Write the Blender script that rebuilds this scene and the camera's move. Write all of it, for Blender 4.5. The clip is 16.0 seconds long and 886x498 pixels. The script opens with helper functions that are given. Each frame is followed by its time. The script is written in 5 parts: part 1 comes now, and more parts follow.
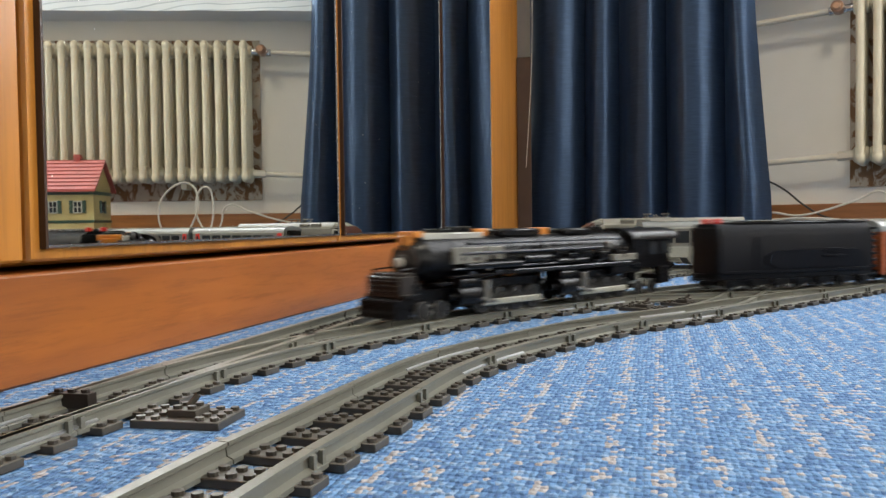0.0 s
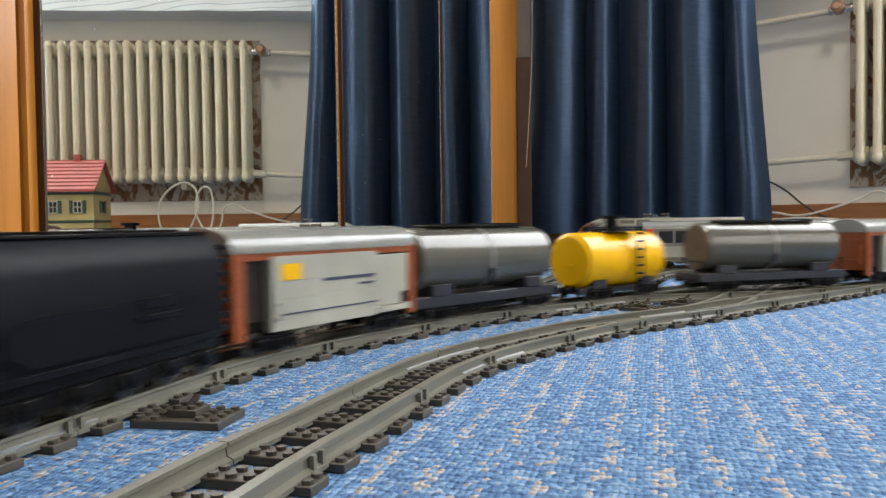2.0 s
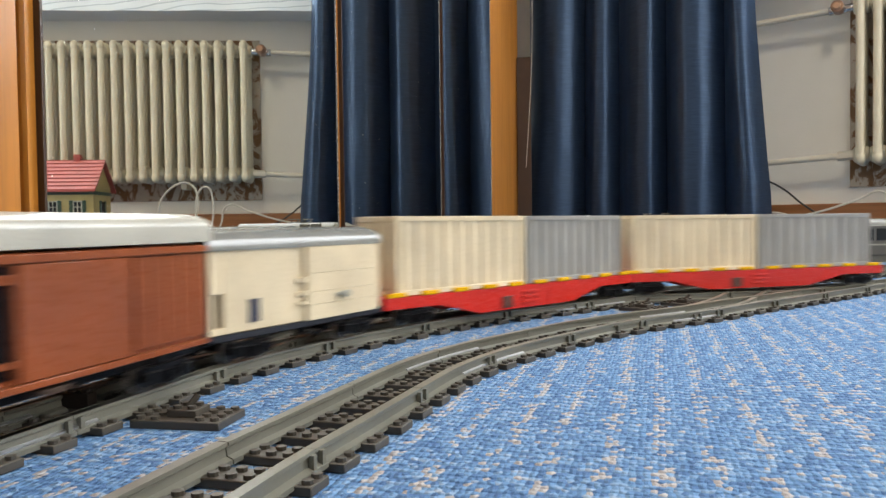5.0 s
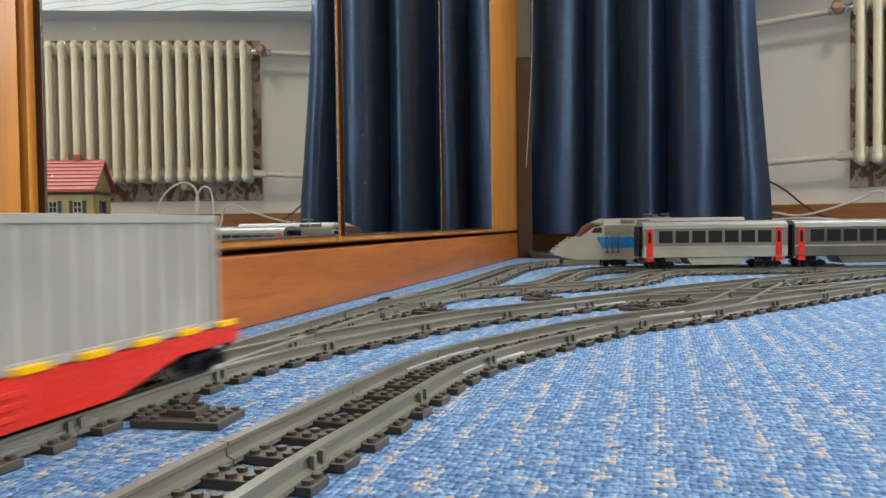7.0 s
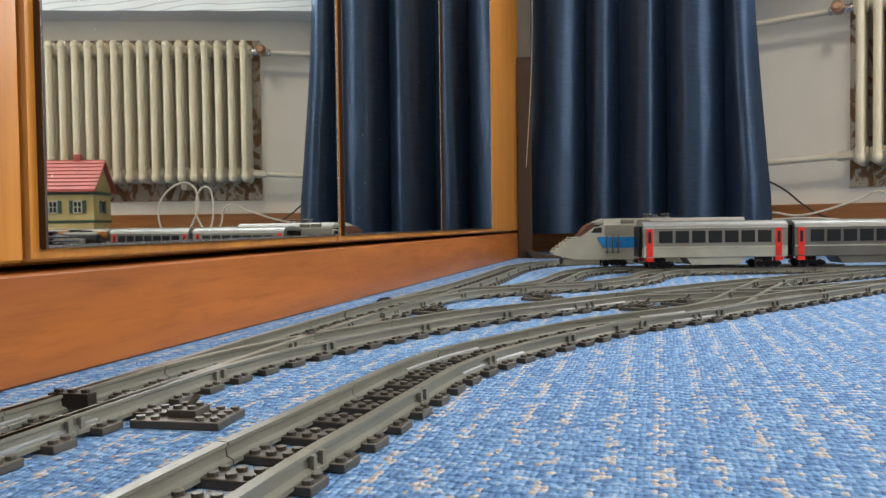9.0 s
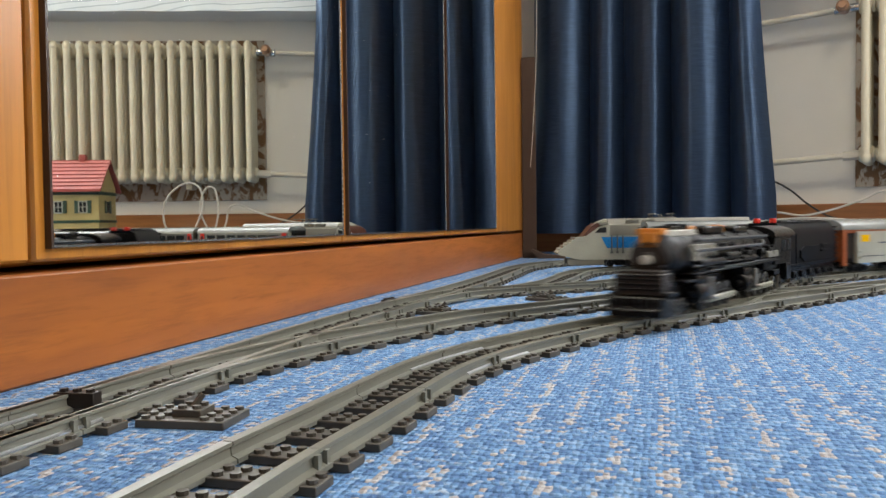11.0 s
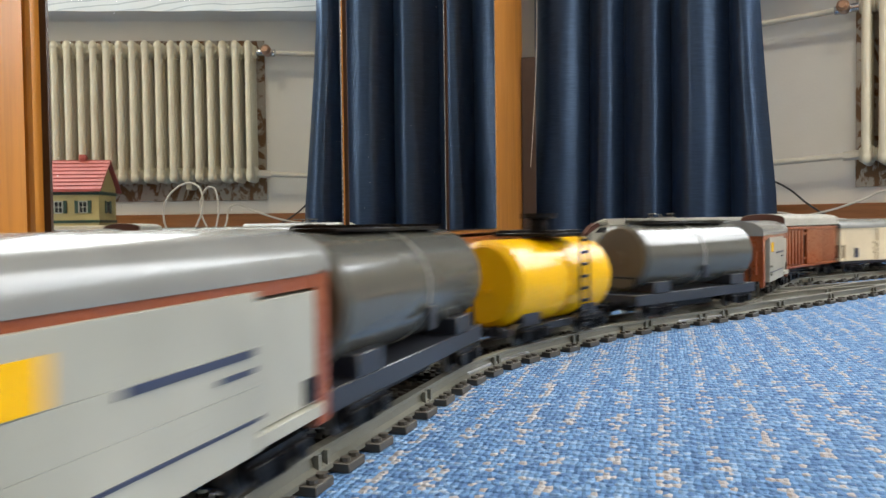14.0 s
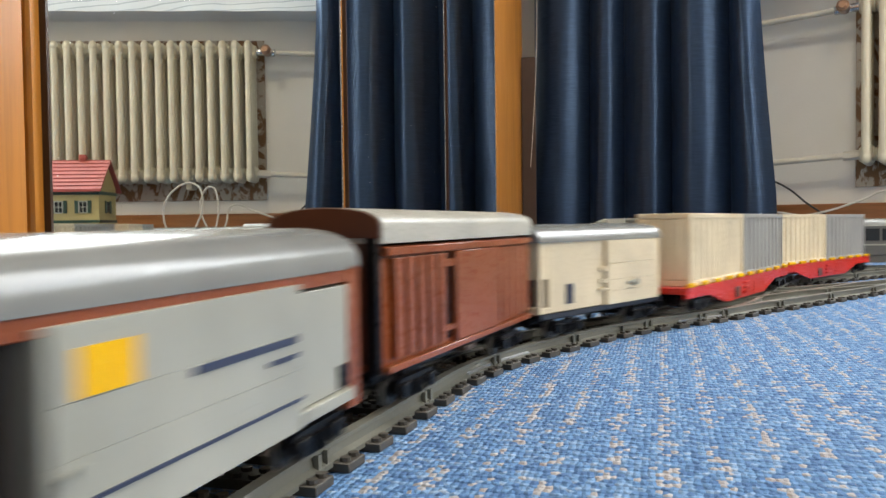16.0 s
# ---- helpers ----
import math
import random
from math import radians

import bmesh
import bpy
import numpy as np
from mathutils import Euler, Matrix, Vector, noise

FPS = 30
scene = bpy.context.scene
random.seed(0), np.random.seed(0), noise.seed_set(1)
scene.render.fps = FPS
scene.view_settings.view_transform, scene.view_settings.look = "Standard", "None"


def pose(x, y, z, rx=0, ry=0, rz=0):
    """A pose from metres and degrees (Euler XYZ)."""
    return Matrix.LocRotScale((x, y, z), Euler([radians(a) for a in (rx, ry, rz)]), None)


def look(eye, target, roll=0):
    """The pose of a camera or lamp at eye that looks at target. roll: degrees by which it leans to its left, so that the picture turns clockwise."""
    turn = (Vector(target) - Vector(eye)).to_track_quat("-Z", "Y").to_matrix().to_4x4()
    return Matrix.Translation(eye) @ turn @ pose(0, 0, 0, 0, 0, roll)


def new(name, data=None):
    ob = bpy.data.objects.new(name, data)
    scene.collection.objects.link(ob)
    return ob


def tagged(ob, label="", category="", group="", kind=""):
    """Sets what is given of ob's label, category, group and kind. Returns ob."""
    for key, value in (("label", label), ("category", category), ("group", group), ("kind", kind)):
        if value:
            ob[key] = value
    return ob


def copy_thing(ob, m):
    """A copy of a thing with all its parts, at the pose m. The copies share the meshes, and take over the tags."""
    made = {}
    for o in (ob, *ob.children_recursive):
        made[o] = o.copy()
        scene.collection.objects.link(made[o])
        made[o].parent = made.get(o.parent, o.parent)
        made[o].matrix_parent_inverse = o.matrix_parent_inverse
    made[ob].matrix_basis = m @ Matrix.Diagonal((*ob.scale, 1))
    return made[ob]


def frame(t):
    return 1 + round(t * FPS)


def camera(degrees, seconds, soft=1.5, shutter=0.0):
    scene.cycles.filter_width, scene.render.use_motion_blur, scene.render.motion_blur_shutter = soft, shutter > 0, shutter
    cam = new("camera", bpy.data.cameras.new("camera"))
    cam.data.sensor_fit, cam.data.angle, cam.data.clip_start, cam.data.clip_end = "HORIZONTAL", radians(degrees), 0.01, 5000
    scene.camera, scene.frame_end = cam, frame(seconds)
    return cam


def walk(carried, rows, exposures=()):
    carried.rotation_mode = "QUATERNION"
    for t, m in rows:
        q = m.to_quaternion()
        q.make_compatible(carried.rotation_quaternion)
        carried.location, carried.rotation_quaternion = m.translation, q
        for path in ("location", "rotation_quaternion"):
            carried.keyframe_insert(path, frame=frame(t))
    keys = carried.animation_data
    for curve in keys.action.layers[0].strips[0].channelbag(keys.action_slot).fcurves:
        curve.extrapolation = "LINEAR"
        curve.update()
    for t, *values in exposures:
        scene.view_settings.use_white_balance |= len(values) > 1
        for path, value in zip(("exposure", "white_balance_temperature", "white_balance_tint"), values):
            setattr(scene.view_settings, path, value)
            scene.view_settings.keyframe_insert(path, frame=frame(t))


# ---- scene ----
EYE = (0, 0, 0.1011)


def aim(yaw, pitch=1.772):
    a, b = radians(yaw), radians(pitch)
    return (EYE[0] - math.sin(a) * math.cos(b), EYE[1] + math.cos(a) * math.cos(b), EYE[2] - math.sin(b))


cam = camera(57.47, 16.0, shutter=0.75)
BEFORE, AFTER = look(EYE, aim(14.969), -0.74), look(EYE, aim(15.289), -0.74)
walk(cam, [(0.0, BEFORE), (9.3, BEFORE), (11.2, AFTER), (16.0, AFTER)], [(0.0, -0.12), (16.0, -0.12)])

# ---- light: daylight through the window over the radiator and an unseen window to the right, plus an added ceiling fill
world = bpy.data.worlds.new("sky")
scene.world = world
world.use_nodes = True
wn = world.node_tree
sky = wn.nodes.new("ShaderNodeTexSky")
sky.sky_type, sky.sun_disc, sky.sun_elevation, sky.sun_rotation = "NISHITA", False, radians(38), radians(60)
wn.links.new(sky.outputs[0], wn.nodes["Background"].inputs[0])
wn.nodes["Background"].inputs[1].default_value = 0.12


def area_lamp(name, eye, target, sx, sy, watts, colour):
    d = bpy.data.lights.new(name, "AREA")
    d.shape, d.size, d.size_y, d.energy, d.color = "RECTANGLE", sx, sy, watts, colour
    ob = new(name, d)
    ob.matrix_world = look(eye, target)
    return ob


# the window wall stands askew to the wardrobe
NORTH = pose(0.498, 2.52, 0, 0, 0, -18) @ pose(-0.498, -2.52, 0)
area_lamp("window_light", NORTH @ Vector((1.35, 2.50, 1.50)), NORTH @ Vector((1.1, 0.2, 0.3)), 1.6, 1.25, 60, (0.96, 0.98, 1.0))
area_lamp("side_window_light", (2.58, 0.05, 1.35), (-0.2, 0.95, 0.35), 2.3, 1.6, 52, (1.0, 0.93, 0.82))
# added fill from above that lifts walls and floor; no known lamp hangs there
area_lamp("ceiling_lamp_light", (0.50, 0.35, 2.36), (0.52, 0.50, 0), 0.5, 0.5, 28, (1.0, 0.90, 0.71))


# ---- materials
def material(name, rough=0.5, metal=0.0, coat=0.0, spec=0.5):
    m = bpy.data.materials.new(name)
    m.use_nodes = True
    p = m.node_tree.nodes["Principled BSDF"]
    p.inputs["Roughness"].default_value, p.inputs["Metallic"].default_value = rough, metal
    p.inputs["Coat Weight"].default_value, p.inputs["Specular IOR Level"].default_value = coat, spec
    return m, m.node_tree, p


def coords(nt, scale, space="Object", rot=(0, 0, 0)):
    tc, mp = nt.nodes.new("ShaderNodeTexCoord"), nt.nodes.new("ShaderNodeMapping")
    nt.links.new(tc.outputs[space], mp.inputs[0])
    mp.inputs["Scale"].default_value, mp.inputs["Rotation"].default_value = scale, rot
    return mp.outputs[0]


def noise_tex(nt, vec, scale, detail=3, rough=0.5, dist=0.0):
    n = nt.nodes.new("ShaderNodeTexNoise")
    nt.links.new(vec, n.inputs["Vector"])
    n.inputs["Scale"].default_value, n.inputs["Detail"].default_value = scale, detail
    n.inputs["Roughness"].default_value, n.inputs["Distortion"].default_value = rough, dist
    return n.outputs["Fac"]


def ramp(nt, fac, stops):
    r = nt.nodes.new("ShaderNodeValToRGB")
    nt.links.new(fac, r.inputs[0])
    e = r.color_ramp.elements
    while len(e) < len(stops):
        e.new(0.5)
    for k, (pos, col) in zip(e, stops):
        k.position, k.color = pos, (*col, 1)
    return r.outputs[0]


def maths(nt, op, a, b=0.0):
    n = nt.nodes.new("ShaderNodeMath")
    n.operation = op
    for i, v in enumerate((a, b)):
        if isinstance(v, (int, float)):
            n.inputs[i].default_value = v
        else:
            nt.links.new(v, n.inputs[i])
    return n.outputs[0]


def mix(nt, fac, a, b, blend="MIX"):
    n = nt.nodes.new("ShaderNodeMix")
    n.data_type, n.blend_type = "RGBA", blend
    for i, v in ((0, fac), (6, a), (7, b)):
        if isinstance(v, (int, float)):
            n.inputs[i].default_value = v
        elif isinstance(v, tuple):
            n.inputs[i].default_value = (*v, 1)
        else:
            nt.links.new(v, n.inputs[i])
    return n.outputs[2]


def bump(nt, p, height, strength=0.3, dist=0.001):
    b = nt.nodes.new("ShaderNodeBump")
    b.inputs["Strength"].default_value, b.inputs["Distance"].default_value = strength, dist
    nt.links.new(height, b.inputs["Height"])
    nt.links.new(b.outputs[0], p.inputs["Normal"])


def dim(c, k):
    return tuple(v * k for v in c)


def plastic(name, col, rough=0.28, wear=0.16, spec=0.5):
    """Moulded brick plastic: slight tone changes from piece to piece, fine scuffs and dust."""
    m, nt, p = material(name, rough, spec=spec)
    v = coords(nt, (1, 1, 1))
    a, b = noise_tex(nt, v, 18, 2), noise_tex(nt, v, 420, 4, 0.7)
    c = ramp(nt, a, [(0.3, dim(col, 1 - wear)), (0.7, dim(col, 1 + wear * 0.5))])
    c = mix(nt, maths(nt, "MULTIPLY", ramp_value(nt, b, 0.56, 0.8), 0.16), c, tuple(min(1, x * 0.9 + 0.035) for x in col))
    nt.links.new(c, p.inputs["Base Color"])
    r = maths(nt, "ADD", maths(nt, "MULTIPLY", b, 0.22), rough - 0.08)
    nt.links.new(r, p.inputs["Roughness"])
    bump(nt, p, b, 0.12, 0.0003)
    return m


def ramp_value(nt, fac, lo, hi):
    n = nt.nodes.new("ShaderNodeMapRange")
    nt.links.new(fac, n.inputs[0])
    n.inputs[1].default_value, n.inputs[2].default_value = lo, hi
    return n.outputs[0]


def wood(name, light, dark, grain, rough=0.3, coat=0.25):
    m, nt, p = material(name, rough, coat=coat)
    v = coords(nt, grain)
    big, fine = noise_tex(nt, v, 1.0, 4, 0.55, 0.6), noise_tex(nt, v, 5.5, 6, 0.7)
    c = ramp(nt, big, [(0.32, dark), (0.68, light)])
    c = mix(nt, maths(nt, "MULTIPLY", ramp_value(nt, fine, 0.48, 0.68), 0.5), c, dim(dark, 0.7))
    nt.links.new(c, p.inputs["Base Color"])
    nt.links.new(maths(nt, "ADD", maths(nt, "MULTIPLY", fine, 0.25), rough - 0.1), p.inputs["Roughness"])
    bump(nt, p, fine, 0.12, 0.0006)
    p.inputs["Coat Roughness"].default_value = 0.25
    return m


def plaster(name, col):
    m, nt, p = material(name, 0.85)
    v = coords(nt, (1, 1, 1))
    a, b = noise_tex(nt, v, 2.2, 4, 0.6), noise_tex(nt, v, 160, 3)
    nt.links.new(ramp(nt, a, [(0.3, dim(col, 0.9)), (0.7, col)]), p.inputs["Base Color"])
    bump(nt, p, b, 0.25, 0.0015)
    return m


def carpet_material():
    """Flat loop-pile carpet: rows of blue loops with cream loops gathered in broken lines along the room."""
    m, nt, p = material("carpet_blue", 0.95, spec=0.12)
    v = coords(nt, (1, 1, 1))
    vo = nt.nodes.new("ShaderNodeTexVoronoi")
    vo.voronoi_dimensions = "2D"
    vo.inputs["Scale"].default_value, vo.inputs["Randomness"].default_value = 1.0, 0.62
    nt.links.new(coords(nt, (340, 240, 1)), vo.inputs["Vector"])
    cell = nt.nodes.new("ShaderNodeSeparateXYZ")
    nt.links.new(vo.outputs["Position"], cell.inputs[0])
    rnd = nt.nodes.new("ShaderNodeSeparateColor")
    nt.links.new(vo.outputs["Color"], rnd.inputs[0])
    wob = maths(nt, "MULTIPLY", maths(nt, "SUBTRACT", noise_tex(nt, v, 16, 2), 0.5), 0.005)
    x = maths(nt, "ADD", maths(nt, "DIVIDE", cell.outputs[0], 340), wob)
    col = maths(nt, "POWER", maths(nt, "ABSOLUTE", maths(nt, "COSINE", maths(nt, "MULTIPLY", x, math.pi / 0.0225))), 10)
    patch = ramp_value(nt, noise_tex(nt, coords(nt, (1, 0.3, 1)), 80, 2), 0.22, 0.56)
    cream = maths(nt, "GREATER_THAN", rnd.outputs[0], maths(nt, "SUBTRACT", 0.972, maths(nt, "MULTIPLY", maths(nt, "MULTIPLY", col, patch), 0.56)))
    shade = noise_tex(nt, v, 90, 2)
    sep = nt.nodes.new("ShaderNodeSeparateXYZ")
    nt.links.new(v, sep.inputs[0])
    wavy = maths(nt, "MULTIPLY", maths(nt, "SINE", maths(nt, "MULTIPLY", sep.outputs[0], 2 * math.pi / 0.0128)), 0.0012)
    yy = maths(nt, "ADD", sep.outputs[1], maths(nt, "ADD", wavy, maths(nt, "MULTIPLY", wob, 0.5)))
    rib = maths(nt, "SINE", maths(nt, "MULTIPLY", yy, 2 * math.pi / 0.0078))
    tone = maths(nt, "ADD", maths(nt, "MULTIPLY", rnd.outputs[1], 0.55), maths(nt, "MULTIPLY", shade, 0.34))
    # lit tops and shaded dips of the rows are also painted into the tone
    tone = maths(nt, "ADD", tone, maths(nt, "MULTIPLY", rib, 0.08))
    blue = ramp(nt, tone, [(0.15, (0.028, 0.090, 0.26)), (0.44, (0.092, 0.225, 0.475)), (0.68, (0.20, 0.350, 0.585)), (0.85, (0.44, 0.51, 0.60))])
    big = noise_tex(nt, v, 4, 3)
    blue = mix(nt, maths(nt, "MULTIPLY", big, 0.3), blue, (0.14, 0.29, 0.54))
    fibre = noise_tex(nt, v, 1500, 2)
    c = mix(nt, maths(nt, "MULTIPLY", cream, 0.66), blue, (0.60, 0.51, 0.39))
    c = mix(nt, maths(nt, "MULTIPLY", ramp_value(nt, fibre, 0.35, 0.7), 0.3), c, (0.28, 0.40, 0.58))
    nt.links.new(c, p.inputs["Base Color"])
    h = maths(nt, "SUBTRACT", maths(nt, "ADD", maths(nt, "MULTIPLY", fibre, 0.4), maths(nt, "MULTIPLY", rib, 0.25)), vo.outputs["Distance"])
    bump(nt, p, h, 1.0, 0.0022)
    return m


def cloth_blue():
    """Satin curtain: dark blue with fine horizontal slubs."""
    m, nt, p = material("satin_blue", 0.38, 0.5, spec=0.7)
    v = coords(nt, (1, 1, 1))
    slub = noise_tex(nt, coords(nt, (26, 26, 520)), 1.0, 3, 0.6)
    big = noise_tex(nt, v, 3, 3)
    c = mix(nt, ramp_value(nt, slub, 0.4, 0.7), (0.018, 0.032, 0.066), (0.033, 0.056, 0.106))
    c = mix(nt, maths(nt, "MULTIPLY", big, 0.35), c, (0.019, 0.033, 0.067))
    nt.links.new(c, p.inputs["Base Color"])
    p.inputs["Sheen Weight"].default_value, p.inputs["Sheen Roughness"].default_value = 0.08, 0.3
    p.inputs["Sheen Tint"].default_value = (0.30, 0.48, 0.80, 1)
    p.inputs["Specular Tint"].default_value = (0.55, 0.75, 1.0, 1)
    bump(nt, p, slub, 0.10, 0.0006)
    return m


def foil_material():
    """Scratched silver-backed insulation sheet, its brown layer showing through."""
    m, nt, p = material("foil_backing", 0.4)
    v = coords(nt, (1, 1, 0.6), rot=(0, 0.5, 0))
    a = noise_tex(nt, v, 22, 4, 0.6, 1.6)
    f = ramp_value(nt, a, 0.44, 0.50)
    nt.links.new(mix(nt, f, (0.16, 0.075, 0.02), (0.42, 0.38, 0.32)), p.inputs["Base Color"])
    nt.links.new(maths(nt, "MULTIPLY", f, 0.5), p.inputs["Metallic"])
    bump(nt, p, a, 0.4, 0.002)
    return m


def lace_material():
    """White sill cloth with a grey printed scroll border."""
    m, nt, p = material("white_sill_cloth", 0.8)
    v = coords(nt, (1, 1, 1))
    w = nt.nodes.new("ShaderNodeTexWave")
    w.wave_type, w.rings_direction = "RINGS", "Y"
    nt.links.new(coords(nt, (9, 1, 26)), w.inputs["Vector"])
    w.inputs["Scale"].default_value, w.inputs["Distortion"].default_value = 0.6, 5
    f = ramp_value(nt, w.outputs["Fac"], 0.9, 0.99)
    nt.links.new(mix(nt, f, (0.74, 0.80, 0.84), (0.42, 0.50, 0.55)), p.inputs["Base Color"])
    return m


def plain(name, col, rough=0.5, metal=0.0, vary=0.12, scale=30):
    m, nt, p = material(name, rough, metal)
    v = coords(nt, (1, 1, 1))
    a, b = noise_tex(nt, v, scale, 4, 0.6), noise_tex(nt, v, scale * 14, 3)
    nt.links.new(ramp(nt, a, [(0.3, dim(col, 1 - vary)), (0.7, dim(col, 1 + vary * 0.6))]), p.inputs["Base Color"])
    nt.links.new(maths(nt, "ADD", maths(nt, "MULTIPLY", b, 0.2), rough - 0.1), p.inputs["Roughness"])
    return m


M = {
    "carpet": carpet_material(), "wall": plaster("wall_paint", (0.85, 0.81, 0.73)), "ceiling": plaster("ceiling_paint", (0.8, 0.79, 0.76)),
    "door_wood": wood("door_wood", (0.50, 0.205, 0.030), (0.34, 0.126, 0.016), (22, 22, 1.1)),
    "plinth_wood": wood("plinth_wood", (0.35, 0.108, 0.016), (0.21, 0.060, 0.009), (26, 2.0, 26), 0.36, 0.12),
    "dark_edge": plain("dark_edge", (0.035, 0.016, 0.008), 0.4), "skirting_wood": wood("skirting_wood", (0.36, 0.15, 0.05), (0.24, 0.09, 0.03), (1.5, 20, 20)),
    "curtain": cloth_blue(), "foil": foil_material(), "lace": lace_material(),
    "enamel": plain("cream_enamel", (0.60, 0.55, 0.42), 0.34, 0, 0.08, 12), "pipe": plain("pipe_paint", (0.62, 0.57, 0.47), 0.4, 0, 0.1, 14),
    "brass": plain("worn_brass", (0.42, 0.26, 0.17), 0.35, 0.7), "chrome": plain("worn_chrome", (0.55, 0.55, 0.55), 0.25, 1.0),
    "rail": plastic("rail_grey", (0.140, 0.141, 0.118), 0.34), "sleeper": plastic("sleeper_grey", (0.058, 0.052, 0.043), 0.42),
    "rail_metal": plain("rail_metal", (0.62, 0.63, 0.65), 0.32, 0.9, 0.1, 60), "dark_brick": plastic("dark_stand", (0.018, 0.014, 0.012), 0.42, spec=0.3),
    "black": plastic("black_plastic", (0.005, 0.005, 0.006), 0.26, spec=0.15), "tender": plastic("blue_black_plastic", (0.005, 0.006, 0.009), 0.34, spec=0.07),
    "wheel": plain("wheel_black", (0.010, 0.010, 0.010), 0.45), "steel": plain("wheel_tread", (0.5, 0.47, 0.42), 0.3, 0.9),
    "grey": plastic("light_grey_plastic", (0.38, 0.38, 0.35), 0.24), "tank": plastic("tank_grey", (0.078, 0.079, 0.068), 0.11, 0.08),
    # tank_end is the tank's grey with shade and warm reflection put into the colour
    "tank_end": plastic("tank_end_brown", (0.085, 0.066, 0.04), 0.3), "frame": plastic("slate_frame", (0.018, 0.021, 0.029), 0.32),
    # brown_shadow: shaded copy of reddish_brown for ends and recesses; hatch and windscreen share it
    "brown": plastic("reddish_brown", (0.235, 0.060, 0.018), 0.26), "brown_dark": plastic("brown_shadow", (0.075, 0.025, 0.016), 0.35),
    "white": plastic("door_white", (0.34, 0.345, 0.30), 0.28), "tan": plastic("cream_tan", (0.70, 0.60, 0.42), 0.26),
    "yellow": plastic("bright_yellow", (0.74, 0.42, 0.0), 0.22, 0.06, spec=0.3), "red": plastic("bright_red", (0.56, 0.022, 0.012), 0.24),
    "orange": plastic("pearl_orange", (0.48, 0.17, 0.015), 0.3), "blue": plastic("azure_blue", (0.01, 0.17, 0.45), 0.25),
    "container": plastic("container_grey", (0.30, 0.30, 0.285), 0.3), "roof": plastic("roof_grey", (0.20, 0.21, 0.205), 0.17),
    "pale_roof": plastic("pale_roof_grey", (0.40, 0.40, 0.36), 0.26),
    "pale": plastic("pale_grey", (0.31, 0.312, 0.265), 0.26), "coach_grey": plastic("coach_grey", (0.10, 0.098, 0.09), 0.28),
    "roof_red": plastic("roof_tile_red", (0.36, 0.07, 0.055), 0.4), "house_yellow": plastic("house_yellow", (0.40, 0.32, 0.13), 0.4),
    "green": plastic("shutter_green", (0.025, 0.06, 0.04), 0.35), "grey_olive": plastic("olive_grey", (0.17, 0.165, 0.14), 0.28), "navy": plastic("stripe_navy", (0.03, 0.04, 0.08), 0.35),
    "cable_white": plain("white_cable", (0.66, 0.62, 0.54), 0.45), "cable_black": plain("black_cable", (0.02, 0.018, 0.016), 0.45),
    "leather": plain("brown_card", (0.05, 0.027, 0.016), 0.6),
}


def simple_glass(name, tint):
    m, nt, p = material(name, 0.1, spec=0.3)
    p.inputs["Base Color"].default_value = (*tint, 1)
    return m


M["dark_glass"] = simple_glass("dark_window", (0.02, 0.022, 0.025))
M["mirror"], _nt, _p = material("mirror_silver", 0.012, 1.0)
_p.inputs["Base Color"].default_value = (0.90, 0.92, 0.89, 1)
_sp = ramp_value(_nt, noise_tex(_nt, coords(_nt, (1, 1, 1)), 260, 2, 0.5), 0.73, 0.78)
_nt.links.new(maths(_nt, "ADD", maths(_nt, "MULTIPLY", _sp, 0.35), 0.012), _p.inputs["Roughness"])
M["pane"], _nt, _p = material("window_glass", 0.02)
_p.inputs["Transmission Weight"].default_value, _p.inputs["Base Color"].default_value = 1.0, (0.95, 0.97, 0.97, 1)


# ---- mesh tools
def box(bm, x0, x1, y0, y1, z0, z1, bev=0.0):
    r = bmesh.ops.create_cube(bm, size=1)
    for v in r["verts"]:
        v.co = Vector(((x0 + x1) / 2 + v.co.x * (x1 - x0), (y0 + y1) / 2 + v.co.y * (y1 - y0), (z0 + z1) / 2 + v.co.z * (z1 - z0)))
    if bev:
        bmesh.ops.bevel(bm, geom=list({e for v in r["verts"] for e in v.link_edges}), offset=bev, segments=1, affect="EDGES")
    return bm


def cyl(bm, a, b, r, n=16, r2=None, bev=0.0):
    """A round bar from a to b."""
    a, b = Vector(a), Vector(b)
    m = Matrix.Translation((a + b) / 2) @ (b - a).to_track_quat("Z", "Y").to_matrix().to_4x4()
    out = bmesh.ops.create_cone(bm, cap_ends=True, segments=n, radius1=r, radius2=r if r2 is None else r2, depth=(b - a).length, matrix=m)
    if bev:
        es = [e for e in {e for v in out["verts"] for e in v.link_edges} if any(len(f.verts) > 4 for f in e.link_faces)]
        bmesh.ops.bevel(bm, geom=es, offset=bev, segments=1, affect="EDGES")
    return bm


def prism(bm, outline, axis, lo, hi):
    """An outline of (u, v) pushed along an axis: x gives (y, z), y gives (x, z), z gives (x, y)."""
    put = {"x": lambda u, v, w: (w, u, v), "y": lambda u, v, w: (u, w, v), "z": lambda u, v, w: (u, v, w)}[axis]
    a, b = [bm.verts.new(put(u, v, lo)) for u, v in outline], [bm.verts.new(put(u, v, hi)) for u, v in outline]
    fs = [bm.faces.new(a), bm.faces.new(b[::-1])]
    fs += [bm.faces.new((a[i], b[i], b[(i + 1) % len(a)], a[(i + 1) % len(a)])) for i in range(len(a))]
    bmesh.ops.recalc_face_normals(bm, faces=fs)
    return bm


